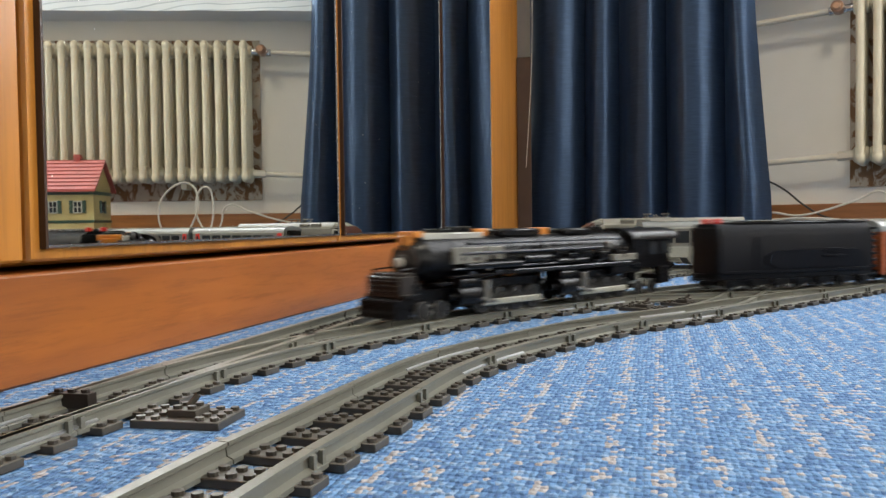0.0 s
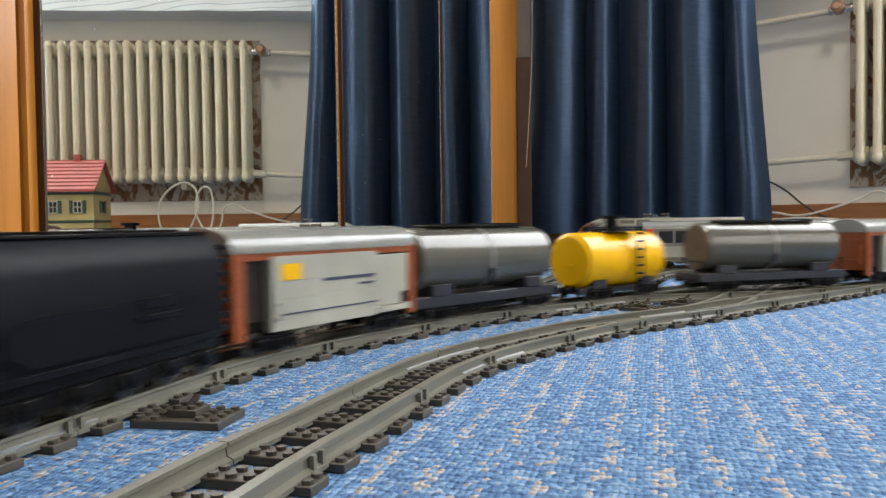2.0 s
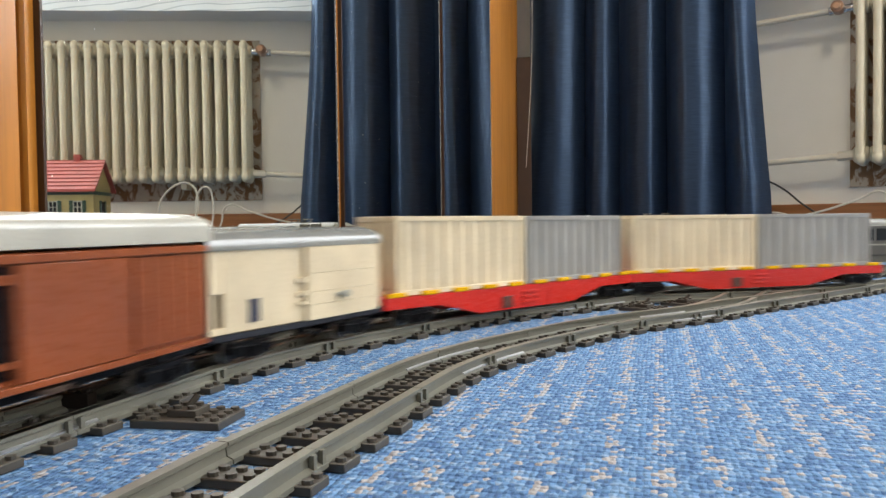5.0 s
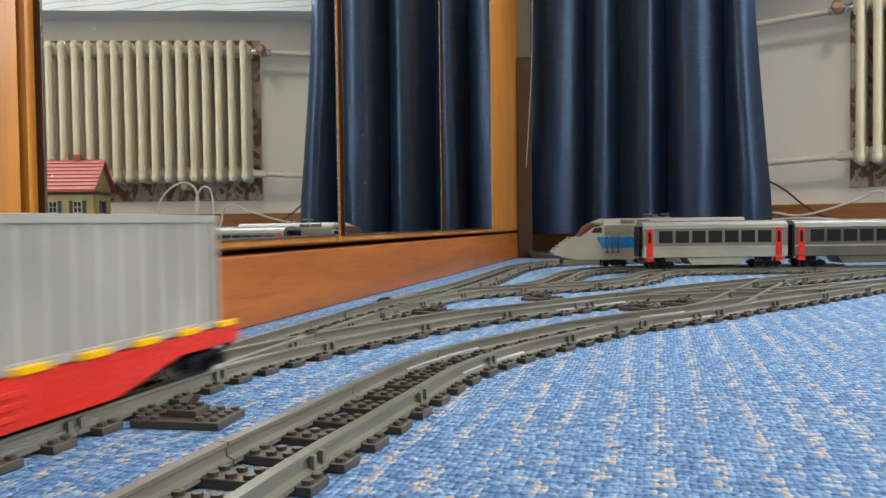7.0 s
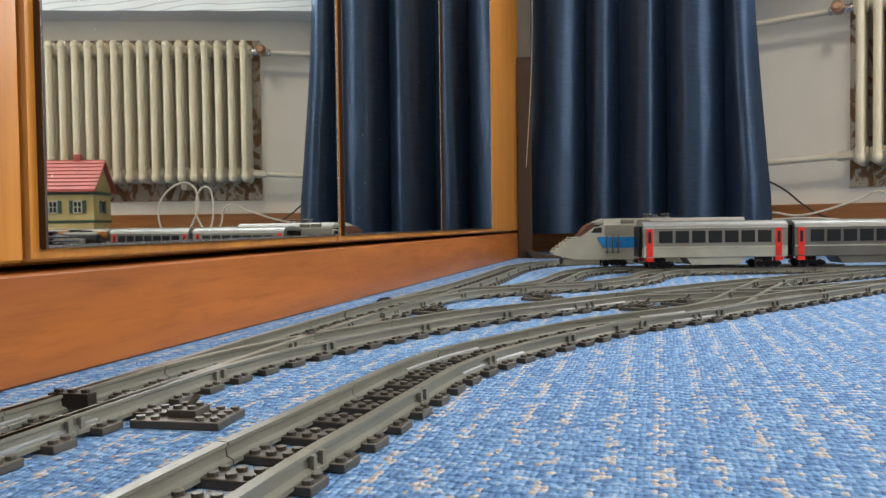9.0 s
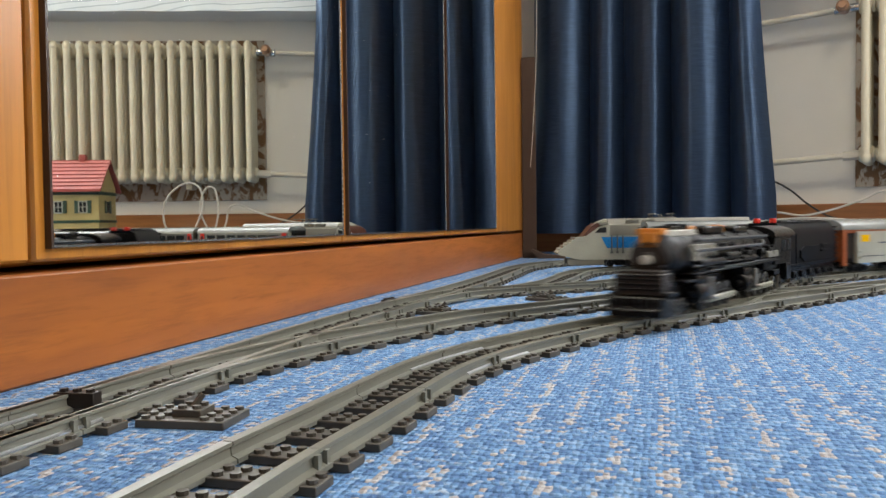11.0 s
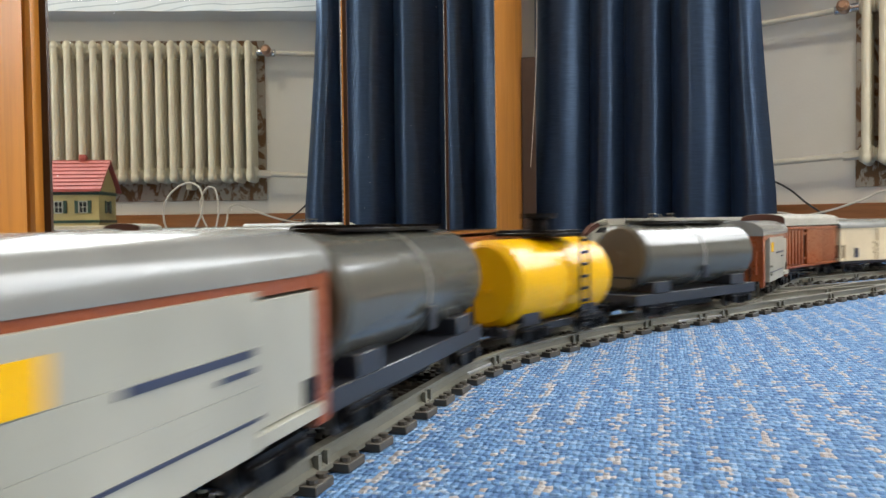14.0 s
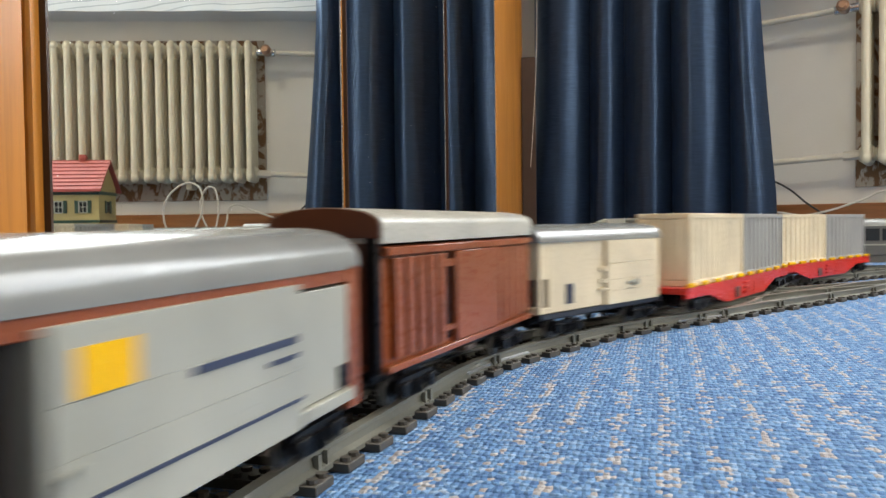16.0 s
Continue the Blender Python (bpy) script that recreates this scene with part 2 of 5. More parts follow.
def sweep(bm, pts, outline, close=True):
    """An outline (side, up) carried along plan points, which is how rails and strips are drawn."""
    rings = []
    for i, p in enumerate(pts):
        t = (Vector(pts[min(i + 1, len(pts) - 1)]) - Vector(pts[max(i - 1, 0)])).normalized()
        s = Vector((-t.y, t.x))
        rings.append([bm.verts.new((p[0] + s.x * u, p[1] + s.y * u, w)) for u, w in outline])
    n = len(outline)
    for a, b in zip(rings, rings[1:]):
        for k in range(n):
            bm.faces.new((a[k], a[(k + 1) % n], b[(k + 1) % n], b[k]))
    bm.faces.new(rings[0][::-1]), bm.faces.new(rings[-1])
    bmesh.ops.recalc_face_normals(bm, faces=bm.faces)
    return bm


def mesh_of(name, bm, mat, smooth=True):
    me = bpy.data.meshes.new(name)
    bm.to_mesh(me)
    bm.free()
    me.materials.append(M[mat])
    if smooth:
        me.shade_smooth()
        me.set_sharp_from_angle(angle=radians(38))
    return me


SINGLE = {"coal_deck", "saddle", "side_rib", "yellow_cleat", "cylinder", "steam_dome", "sand_box", "side_panel", "door_knob", "latch", "print_bar", "red_stud", "plank", "corrugated_side", "rib", "cab_window", "wall_bracket", "side_bulge", "door_stop", "running_board", "ladder", "side_box", "tread", "air_tank"}


def islands(bm):
    left, out = set(bm.verts), []
    while left:
        todo, seen = [left.pop()], []
        while todo:
            v = todo.pop()
            seen.append(v)
            for e in v.link_edges:
                o = e.other_vert(v)
                if o in left:
                    left.discard(o)
                    todo.append(o)
        out.append(seen)
    return out


def part(name, bm, mat, parent, label=""):
    if name in SINGLE:
        bm.verts.index_update()
        groups = sorted(sorted(v.index for v in g) for g in islands(bm))
        for g in groups[1:]:
            keep, copy = set(g), bm.copy()
            bmesh.ops.delete(copy, geom=[v for v in copy.verts if v.index not in keep], context="VERTS")
            one = new(name, mesh_of(name, copy, mat))
            one.parent = parent
            tagged(one, label)
        if len(groups) > 1:
            keep = set(groups[0])
            bmesh.ops.delete(bm, geom=[v for v in bm.verts if v.index not in keep], context="VERTS")
    ob = new(name, mesh_of(name, bm, mat))
    ob.parent = parent
    return tagged(ob, label)


def thing(name, m, label, category, group="", kind=""):
    ob = new(name)
    ob.empty_display_size = 0.02
    ob.matrix_world = m
    return tagged(ob, label, category, group, kind)


def setting(name, bm, mat, label, category):
    return tagged(new(name, mesh_of(name, bm, mat)), label, category, kind="structure")


def nb():
    return bmesh.new()


def tube(name, pts, r, mat, parent=None):
    cu = bpy.data.curves.new(name, "CURVE")
    cu.dimensions, cu.bevel_depth, cu.bevel_resolution = "3D", r, 3
    sp = cu.splines.new("BEZIER")
    sp.bezier_points.add(len(pts) - 1)
    for b, p in zip(sp.bezier_points, pts):
        b.co, b.handle_left_type, b.handle_right_type = p, "AUTO", "AUTO"
    tmp = bpy.data.objects.new(name, cu)
    scene.collection.objects.link(tmp)
    me = bpy.data.meshes.new_from_object(tmp.evaluated_get(bpy.context.evaluated_depsgraph_get()))
    bpy.data.objects.remove(tmp)
    me.materials.clear()
    me.materials.append(M[mat])
    me.shade_smooth()
    ob = new(name, me)
    ob.parent = parent
    return ob


# ---- plan lines of the track (metres)
def spline(P, n=16):
    """Smooth line through plan points."""
    P = np.array(P, float)
    Q = np.vstack([2 * P[0] - P[1], P, 2 * P[-1] - P[-2]])
    out = []
    for i in range(1, len(Q) - 2):
        a, b, c, d = Q[i - 1:i + 3]
        for k in range(n):
            t = k / n
            out.append(0.5 * (2 * b + (c - a) * t + (2 * a - 5 * b + 4 * c - d) * t * t + (3 * b - a - 3 * c + d) * t ** 3))
    out.append(Q[-2])
    return np.array(out)


def lengths(c):
    return np.r_[0, np.cumsum(np.linalg.norm(np.diff(c, axis=0), axis=1))]


def at(c, d, s):
    return np.array([np.interp(s, d, c[:, 0]), np.interp(s, d, c[:, 1])])


ROUTE_ONE = [(0.620, 1.500), (0.500, 1.430), (0.380, 1.345), (0.284, 1.248), (0.206, 1.172), (0.152, 1.120), (0.076, 1.089), (0.010, 1.048), (-0.049, 1.016), (-0.111, 0.909), (-0.152, 0.850), (-0.190, 0.790), (-0.221, 0.717), (-0.247, 0.649), (-0.268, 0.585), (-0.284, 0.518), (-0.292, 0.445), (-0.293, 0.334), (-0.293, 0.200), (-0.293, 0.000), (-0.293, -0.200)]
ROUTE_TWO = [(0.750, 1.605), (0.600, 1.628), (0.470, 1.615), (0.362, 1.555), (0.258, 1.445), (0.176, 1.329), (0.140, 1.207), (0.106, 1.081), (0.077, 0.969), (0.040, 0.876), (-0.020, 0.791), (-0.057, 0.733), (-0.087, 0.667), (-0.111, 0.612), (-0.130, 0.558), (-0.143, 0.495), (-0.148, 0.426), (-0.152, 0.354), (-0.156, 0.290), (-0.157, 0.200), (-0.157, 0.000), (-0.157, -0.200)]
LOOP = [(-0.293, -0.20), (-0.255, -0.38), (-0.12, -0.49), (0.10, -0.49), (0.33, -0.36), (0.55, -0.10), (0.74, 0.20), (0.88, 0.55), (0.985, 0.92), (1.01, 1.22), (0.93, 1.47), (0.750, 1.605)]
LEAD = [(-0.40, -0.70), (-0.12, -0.62), (0.10, -0.49), (0.33, -0.36), (0.55, -0.10), (0.74, 0.20), (0.88, 0.55), (0.975, 0.92), (0.97, 1.22), (0.84, 1.45), (0.620, 1.500)]
TAIL = [(-0.157, -0.200), (-0.125, -0.36), (-0.02, -0.46), (0.10, -0.49), (0.33, -0.36), (0.55, -0.10), (0.74, 0.20), (0.88, 0.55)]
TRACK_NEAR = ROUTE_TWO[-1:9:-1] + [(0.021, 0.845), (0.049, 0.885), (0.087, 0.949), (0.121, 0.995), (0.157, 1.050), (0.198, 1.111), (0.239, 1.171), (0.290, 1.250), (0.380, 1.345), (0.500, 1.430), (0.620, 1.500)]
TRACK_MIDDLE = ROUTE_ONE[-1:8:-1] + [(-0.075, 0.966), (-0.018, 1.062), (0.045, 1.160), (0.115, 1.260), (0.184, 1.345), (0.265, 1.440), (0.362, 1.555), (0.470, 1.615), (0.600, 1.628), (0.750, 1.605)]
CROSS_ONE = ROUTE_ONE[3:10]
CROSS_TWO = ROUTE_TWO[4:12]
TRACK_WALL = [(-0.2935, 0.20), (-0.2945, 0.35), (-0.2965, 0.50), (-0.299, 0.65), (-0.297, 0.80), (-0.291, 0.95), (-0.286, 1.10), (-0.284, 1.30), (-0.288, 1.50), (-0.290, 1.66), (-0.264, 1.82), (-0.190, 1.93), (-0.060, 1.995), (0.150, 2.055)]
TRACK_YARD = [(-0.296, 0.78), (-0.290, 0.90), (-0.276, 1.000), (-0.252, 1.065), (-0.212, 1.118), (-0.170, 1.155), (-0.130, 1.190), (-0.095, 1.226), (-0.060, 1.285), (-0.030, 1.36), (-0.016, 1.44), (0.000, 1.505), (0.040, 1.565), (0.115, 1.607), (0.230, 1.638), (0.365, 1.6745), (0.636, 1.747), (0.95, 1.831), (1.25, 1.90)]
TRACK_STUB = [(-0.190, 1.150), (-0.168, 1.24), (-0.161, 1.34), (-0.158, 1.43), (-0.147, 1.53), (-0.118, 1.60), (-0.075, 1.645), (-0.025, 1.665), (0.150, 1.714), (0.350, 1.768)]

# ---- the room
WX = -0.395
setting("floor", box(nb(), -1.1, 2.7, -3.1, 3.3, -0.05, 0), "carpet", "blue loop-pile carpet with rows of cream flecks", "carpet")
w = nb()
for a in ((-1.5, 0.55, 2.52, 2.72, 0, 2.5), (2.2, 3.2, 2.52, 2.72, 0, 2.5), (0.55, 2.2, 2.52, 2.72, 0, 0.82), (0.55, 2.2, 2.52, 2.72, 2.15, 2.5)):
    box(w, *a)
setting("wall_north", w, "wall", "off-white painted wall behind the radiator", "wall").matrix_world = NORTH
setting("wall_west", box(nb(), -1.1, -1.0, -3.0, 3.1, 0, 2.5), "wall", "plain off-white wall behind the wardrobe", "wall")
setting("wall_south", box(nb(), -1.1, 2.7, -3.1, -3.0, 0, 2.5), "wall", "plain off-white wall", "wall")
w = nb()
for a in ((2.6, 2.7, -3.0, -1.15, 0, 2.5), (2.6, 2.7, 1.25, 1.95, 0, 2.5), (2.6, 2.7, -1.15, 1.25, 0, 0.5), (2.6, 2.7, -1.15, 1.25, 2.2, 2.5)):
    box(w, *a)
setting("wall_east", w, "wall", "plain off-white wall with a window opening", "wall")
setting("ceiling", box(nb(), -1.1, 2.7, -3.1, 3.3, 2.5, 2.6), "ceiling", "plain white ceiling", "ceiling")
setting("baseboard", box(nb(), -1.4, 2.6, 2.502, 2.519, 0, 0.145, 0.003), "skirting_wood", "brown wooden skirting along the wall", "skirting").matrix_world = NORTH
setting("window_sill", box(nb(), 0.28, 2.25, 2.36, 2.66, 0.797, 0.82, 0.004), "ceiling", "white painted window sill", "window sill").matrix_world = NORTH


def window(name, place, width, height, label):
    root = thing(name, place, label, "window", kind="structure")
    f = nb()
    for a in ((0, width, 0, 0.06), (0, width, height - 0.06, height), (0, 0.06, 0.06, height - 0.06), (width - 0.06, width, 0.06, height - 0.06), (width / 2 - 0.04, width / 2 + 0.04, 0.06, height - 0.06)):
        box(f, a[0], a[1], 0, 0.05, a[2], a[3], 0.004)
    part("window_frame", f, "ceiling", root)
    for x0, x1 in ((0.06, width / 2 - 0.04), (width / 2 + 0.04, width - 0.06)):
        p = part("pane", box(nb(), x0, x1, 0.02, 0.026, 0.06, height - 0.06), "pane", root)
        p.visible_shadow = False
    return root


window("window_1", NORTH @ pose(0.55, 2.60, 0.82), 1.65, 1.33, "white framed window above the radiator")
window("window_2", pose(2.66, -1.15, 0.5, 0, 0, 90), 2.4, 1.7, "white framed tall window")
cl = nb()
for i in range(50):
    x0, x1 = 0.30 + i * 0.0388, 0.30 + (i + 1) * 0.0388
    ya, yb = 2.352 + 0.003 * math.sin(i * 1.1), 2.352 + 0.003 * math.sin((i + 1) * 1.1)
    vs = [cl.verts.new(c) for c in ((x0, ya, 0.788), (x1, yb, 0.788), (x1, yb, 0.826), (x0, ya, 0.826), (x1, 2.5, 0.826), (x0, 2.5, 0.826))]
    cl.faces.new(vs[:4]), cl.faces.new((vs[3], vs[2], vs[4], vs[5]))
bmesh.ops.remove_doubles(cl, verts=cl.verts, dist=1e-5)
bmesh.ops.solidify(cl, geom=cl.faces, thickness=0.0015)
sill_cloth = tagged(new("sill_cloth", mesh_of("sill_cloth", cl, "lace")), "white cloth with grey scrolls on the window sill", "cloth")
sill_cloth.matrix_world = NORTH

# out-of-view fixture made up to go with the ceiling fill
fixture = thing("ceiling_lamp", pose(0.50, 0.35, 2.5), "round white ceiling lamp, unseen, added to carry the fill light", "lamp")
part("canopy", cyl(nb(), (0, 0, -0.05), (0, 0, 0), 0.06, 20, bev=0.004), "ceiling", fixture)
part("shade", cyl(nb(), (0, 0, -0.12), (0, 0, -0.06), 0.24, 32, 0.2, bev=0.006), "ceiling", fixture)

# ---- wardrobe with mirror doors
wardrobe = thing("wardrobe", pose(WX, 0, 0), "orange-brown wooden wardrobe with mirror doors", "wardrobe")
part("carcass", box(nb(), -0.56, -0.024, -1.05, 2.346, 0.076, 2.25, 0.002), "door_wood", wardrobe)
part("plinth", box(nb(), -0.54, 0.0, -1.05, 2.35, 0, 0.0725, 0.002), "plinth_wood", wardrobe, "dark reddish wooden plinth")


def wardrobe_door(y0, y1, mirrored, turn=0.0):
    """A door leaf; mirrored ones carry a glass sheet a few millimetres proud of the wood."""
    leaf = part("door", box(nb(), -0.022, 0.0, y0 + 0.0015, y1 - 0.0015, 0.0795, 2.24, 0.0022), "door_wood", wardrobe)
    if mirrored:
        part("mirror", box(nb(), 0.0, 0.004, y0 + 0.014, y1 - 0.006, 0.0905, 2.2), "mirror", leaf, "silvered mirror sheet")
        b = nb()
        box(b, 0.0, 0.0052, y0 + 0.0115, y0 + 0.0138, 0.088, 2.2)
        part("mirror_edge", b, "dark_edge", leaf)
        b = nb()
        box(b, 0.0, 0.0046, y0 + 0.0138, y1 - 0.006, 0.0885, 0.0903)
        box(b, 0.0, 0.0046, y1 - 0.0058, y1 - 0.004, 0.0885, 2.2)
        part("mirror_trim", b, "chrome", leaf)
    return leaf


wardrobe_door(-0.56, -0.07, False)
wardrobe_door(-0.07, 0.435, False)
wardrobe_door(0.435, 0.959, True)
wardrobe_door(0.959, 1.461, True)
wardrobe_door(1.461, 1.931, True)
wardrobe_door(1.931, 2.346, False)

# ---- curtain
c = nb()
HANG = pose(0.288, 2.280, 0, 0, 0, -18) @ pose(-0.288, -2.280, 0)
# folds: right edge along the curtain, share of the fold before its ridge, depth
FOLDS = [(-0.254, 0.50, 0.084), (-0.144, 0.52, 0.058), (0.000, 0.72, 0.072), (0.166, 0.48, 0.082), (0.247, 0.58, 0.066)]
nz, per = 46, 34
rows_ = []
for j in range(nz + 1):
    zf = j / nz
    z = 0.068 + zf * 2.28
    low = min(1.0, max(0.0, (0.75 - z) / 0.6))
    flare = min(1.0, max(0.0, (0.46 - z) / 0.26))
    left = -0.446 - 0.040 * flare * flare * (3 - 2 * flare)
    line = []
    for k, (right, ridge, deep) in enumerate(FOLDS):
        edge = right + (0.047 * low ** 1.2 if k == 4 else 0.010 * low * (k - 1.4) / 3)
        for i in range(per + (k == 4)):
            q = i / per
            out = math.sin(math.pi / 2 * q / ridge) ** 0.9 if q < ridge else math.cos(math.pi / 2 * ((q - ridge) / (1 - ridge)) ** 1.5)
            crease = 0.004 * noise.noise(Vector((k * 3 + q * 2, z * 2.2, 1))) + 0.0022 * noise.noise(Vector((k * 9 + q * 7, z * 7, 5)))
            crease += 0.006 * max(0.0, 1 - abs(z - 0.27) / 0.07) * noise.noise(Vector((k * 5 + q * 3, z * 16, 3)))
            sway = 0.004 * noise.noise(Vector((k * 2.3, z * 1.7, 9)))
            line.append(c.verts.new((left + (edge - left) * q + sway * math.sin(math.pi * q), 2.402 - deep * out * (0.92 + 0.14 * low) + crease, z)))
        left = edge
    rows_.append(line)
for a, b in zip(rows_, rows_[1:]):
    for i in range(len(a) - 1):
        c.faces.new((a[i], a[i + 1], b[i + 1], b[i]))
bmesh.ops.scale(c, vec=(0.96, 0.96, 1), verts=c.verts)
bmesh.ops.solidify(c, geom=c.faces, thickness=0.0022)
curtain = tagged(new("curtain", mesh_of("curtain", c, "curtain")), "dark blue satin curtain hanging in soft folds", "curtain")
curtain.matrix_world = HANG
rod = thing("curtain_rod", HANG @ pose(0, 2.295, 2.36), "plain white curtain rail under the ceiling", "curtain rail")
part("rail", box(nb(), -0.5, 2.4, -0.02, 0.02, -0.012, 0.02, 0.003), "ceiling", rod)
part("bracket", box(nb(), 0.4, 0.44, 0.02, 0.21, -0.01, 0.02, 0.002), "ceiling", rod)

# ---- radiator, its backing and pipes
ZT, ZB, RY = 0.678, 0.276, 2.45
foil_sheet = tagged(new("foil_sheet", mesh_of("foil_sheet", box(nb(), 0.525, 1.87, 2.512, 2.5185, 0.19, 0.73, 0.001), "foil")), "scratched brown and silver insulation sheet behind the radiator", "insulation")
foil_sheet.matrix_world = NORTH
radiator = thing("radiator", NORTH @ pose(0.561, RY, 0), "cream enamelled column radiator on the wall", "radiator")


def radiator_section():
    b = nb()
    for z in (ZT, ZB):
        cyl(b, (-0.0202, 0, z), (0.0202, 0, z), 0.021, 16, bev=0.003)
        cyl(b, (-0.012, 0, z), (0.012, 0, z), 0.0265, 16, bev=0.004)
    for y in (-0.043, 0, 0.043):
        cyl(b, (0, y, ZB - 0.012), (0, y, ZT + 0.012), 0.0112, 12)
        for z, k in ((ZT + 0.012, 1), (ZB - 0.012, -1)):
            r = bmesh.ops.create_uvsphere(b, u_segments=12, v_segments=8, radius=0.0135)
            for v in r["verts"]:
                v.co = Vector((v.co.x, v.co.y + y, v.co.z * 1.35 + z))
    for z in (ZT, ZB):
        box(b, -0.0095, 0.0095, -0.048, 0.048, z - 0.014, z + 0.014, 0.004)
    return mesh_of("section", b, "enamel")


sec = radiator_section()
for i in range(30):
    o = new("section", sec)
    o.parent, o.location = radiator, (i * 0.0413, 0, 0)
b = nb()
for x in (0.2, 1.0):
    box(b, x, x + 0.02, 0.0, 0.068, ZB - 0.05, ZB - 0.03, 0.002)
part("wall_bracket", b, "enamel", radiator)
pipes = thing("heating_pipes", NORTH @ pose(0.016, RY, 0), "cream painted heating pipes with a round valve", "pipe")
part("upper_pipe", cyl(nb(), (-0.60, 0.01, 0.634), (0.47, 0.0, 0.676), 0.0085, 14), "pipe", pipes)
part("lower_pipe", cyl(nb(), (-0.60, 0.01, 0.221), (0.50, 0.0, 0.275), 0.0085, 14), "pipe", pipes)
v = part("valve_body", cyl(nb(), (0.462, 0, 0.675), (0.53, 0, ZT), 0.012, 12, bev=0.002), "chrome", pipes, "dull metal valve body")
part("valve_cap", cyl(cyl(nb(), (0.488, -0.045, 0.678), (0.488, 0.0, 0.678), 0.0165, 18, bev=0.003), (0.488, -0.056, 0.678), (0.488, -0.044, 0.678), 0.011, 14, bev=0.002), "brass", pipes, "reddish round valve cap")
part("lower_nut", cyl(nb(), (0.485, 0, 0.274), (0.525, 0, ZB), 0.0135, 6), "pipe", pipes)

# ---- small things in the corner and cables
card = thing("cardboard_sheet", pose(-0.372, 2.31, 0), "thin brown card standing in the corner", "cardboard")
part("sheet", box(nb(), -0.020, 0.020, 0, 0.003, 0, 0.575, 0.0006), "leather", card)
flap = nb()
prism(flap, [(-0.05, 0.022), (-0.045, 0.026), (-0.01, 0.012), (0.045, 0.006), (0.05, 0.0), (-0.03, 0.0)], "y", -0.02, 0.04)
ob = new("leather_flap", mesh_of("leather_flap", flap, "leather"))
ob.matrix_world = pose(-0.315, 2.295, 0, 0, 0, 8)
tagged(ob, "curled brown leather flap on the carpet", "flap")
tagged(tube("hanging_cord", [(-0.345, 2.30, 0.95), (-0.346, 2.30, 0.60), (-0.356, 2.30, 0.40), (-0.366, 2.30, 0.26)], 0.0007, "cable_white"), "thin white cord hanging beside the curtain", "cord")
CABLES = []
CABLES.append(tagged(tube("black_cable", [(0.22, 2.42, 0.225), (0.31, 2.42, 0.215), (0.36, 2.41, 0.19), (0.42, 2.40, 0.14), (0.48, 2.39, 0.105), (0.6, 2.38, 0.085), (0.75, 2.36, 0.05), (0.9, 2.33, 0.012), (1.1, 2.3, 0.003)], 0.0028, "cable_black"), "black power cable sagging along the wall", "cable"))
CABLES.append(tagged(tube("white_cable", [(0.27, 2.42, 0.115), (0.33, 2.41, 0.122), (0.40, 2.40, 0.112), (0.46, 2.39, 0.122), (0.55, 2.38, 0.150), (0.62, 2.37, 0.17), (0.64, 2.36, 0.11), (0.66, 2.35, 0.07), (0.70, 2.34, 0.11), (0.71, 2.34, 0.20), (0.68, 2.34, 0.23), (0.66, 2.34, 0.19), (0.67, 2.33, 0.08), (0.69, 2.31, 0.01), (0.9, 2.3, 0.004)], 0.003, "cable_white"), "white cable in loose loops beneath the radiator", "cable"))
CABLES.append(tagged(tube("white_cable", [(0.30, 2.40, 0.10), (0.45, 2.39, 0.104), (0.60, 2.37, 0.085), (0.72, 2.34, 0.06), (0.80, 2.33, 0.075), (0.83, 2.33, 0.15), (0.79, 2.33, 0.225), (0.73, 2.33, 0.24), (0.705, 2.33, 0.19), (0.73, 2.33, 0.10), (0.78, 2.32, 0.03), (0.9, 2.28, 0.004)], 0.003, "cable_white"), "white cable in loose loops beneath the radiator", "cable"))
for ob in CABLES:
    ob.matrix_world = NORTH @ pose(0, 0.03, 0)


# ---- track
def studs(b, xs, ys, z, n=8, r=0.0024, h=0.0017):
    """Round studs at every x and y."""
    for x in xs:
        for y in ys:
            lo = [b.verts.new((x + r * math.cos(2 * math.pi * k / n), y + r * math.sin(2 * math.pi * k / n), z)) for k in range(n)]
            hi = [b.verts.new((v.co.x, v.co.y, z + h)) for v in lo]
            b.faces.new(hi)
            for k in range(n):
                b.faces.new((lo[k], lo[(k + 1) % n], hi[(k + 1) % n], hi[k]))


def sleeper_mesh():
    b = nb()
    box(b, -0.0079, 0.0079, -0.0319, 0.0319, 0.0003, 0.0042, 0.0004)
    studs(b, (-0.004, 0.004), (-0.0285, -0.012, -0.004, 0.004, 0.012, 0.0285), 0.0042)
    return mesh_of("sleeper", b, "sleeper")


SLEEPER = sleeper_mesh()
RAIL = [(-0.0048, 0.0025), (0.0048, 0.0025), (0.0048, 0.0046), (0.0018, 0.0058), (0.0014, 0.0094), (0.0026, 0.0102), (0.0026, 0.0118), (-0.0026, 0.0118), (-0.0026, 0.0102), (-0.0014, 0.0094), (-0.0018, 0.0058), (-0.0048, 0.0046)]
STRIP = [(0.0016, 0.0060), (0.0033, 0.0054), (0.0033, 0.0060), (0.0016, 0.0068)]
laid = []
STRIPS = [((-0.142, 0.50), (-0.117, 0.595)), ((-0.125, 0.888), (-0.060, 0.990)), ((-0.004, 0.812), (0.046, 0.880)), ((-0.293, 0.15), (-0.293, 0.345))]
PIECE = 4 * 0.032


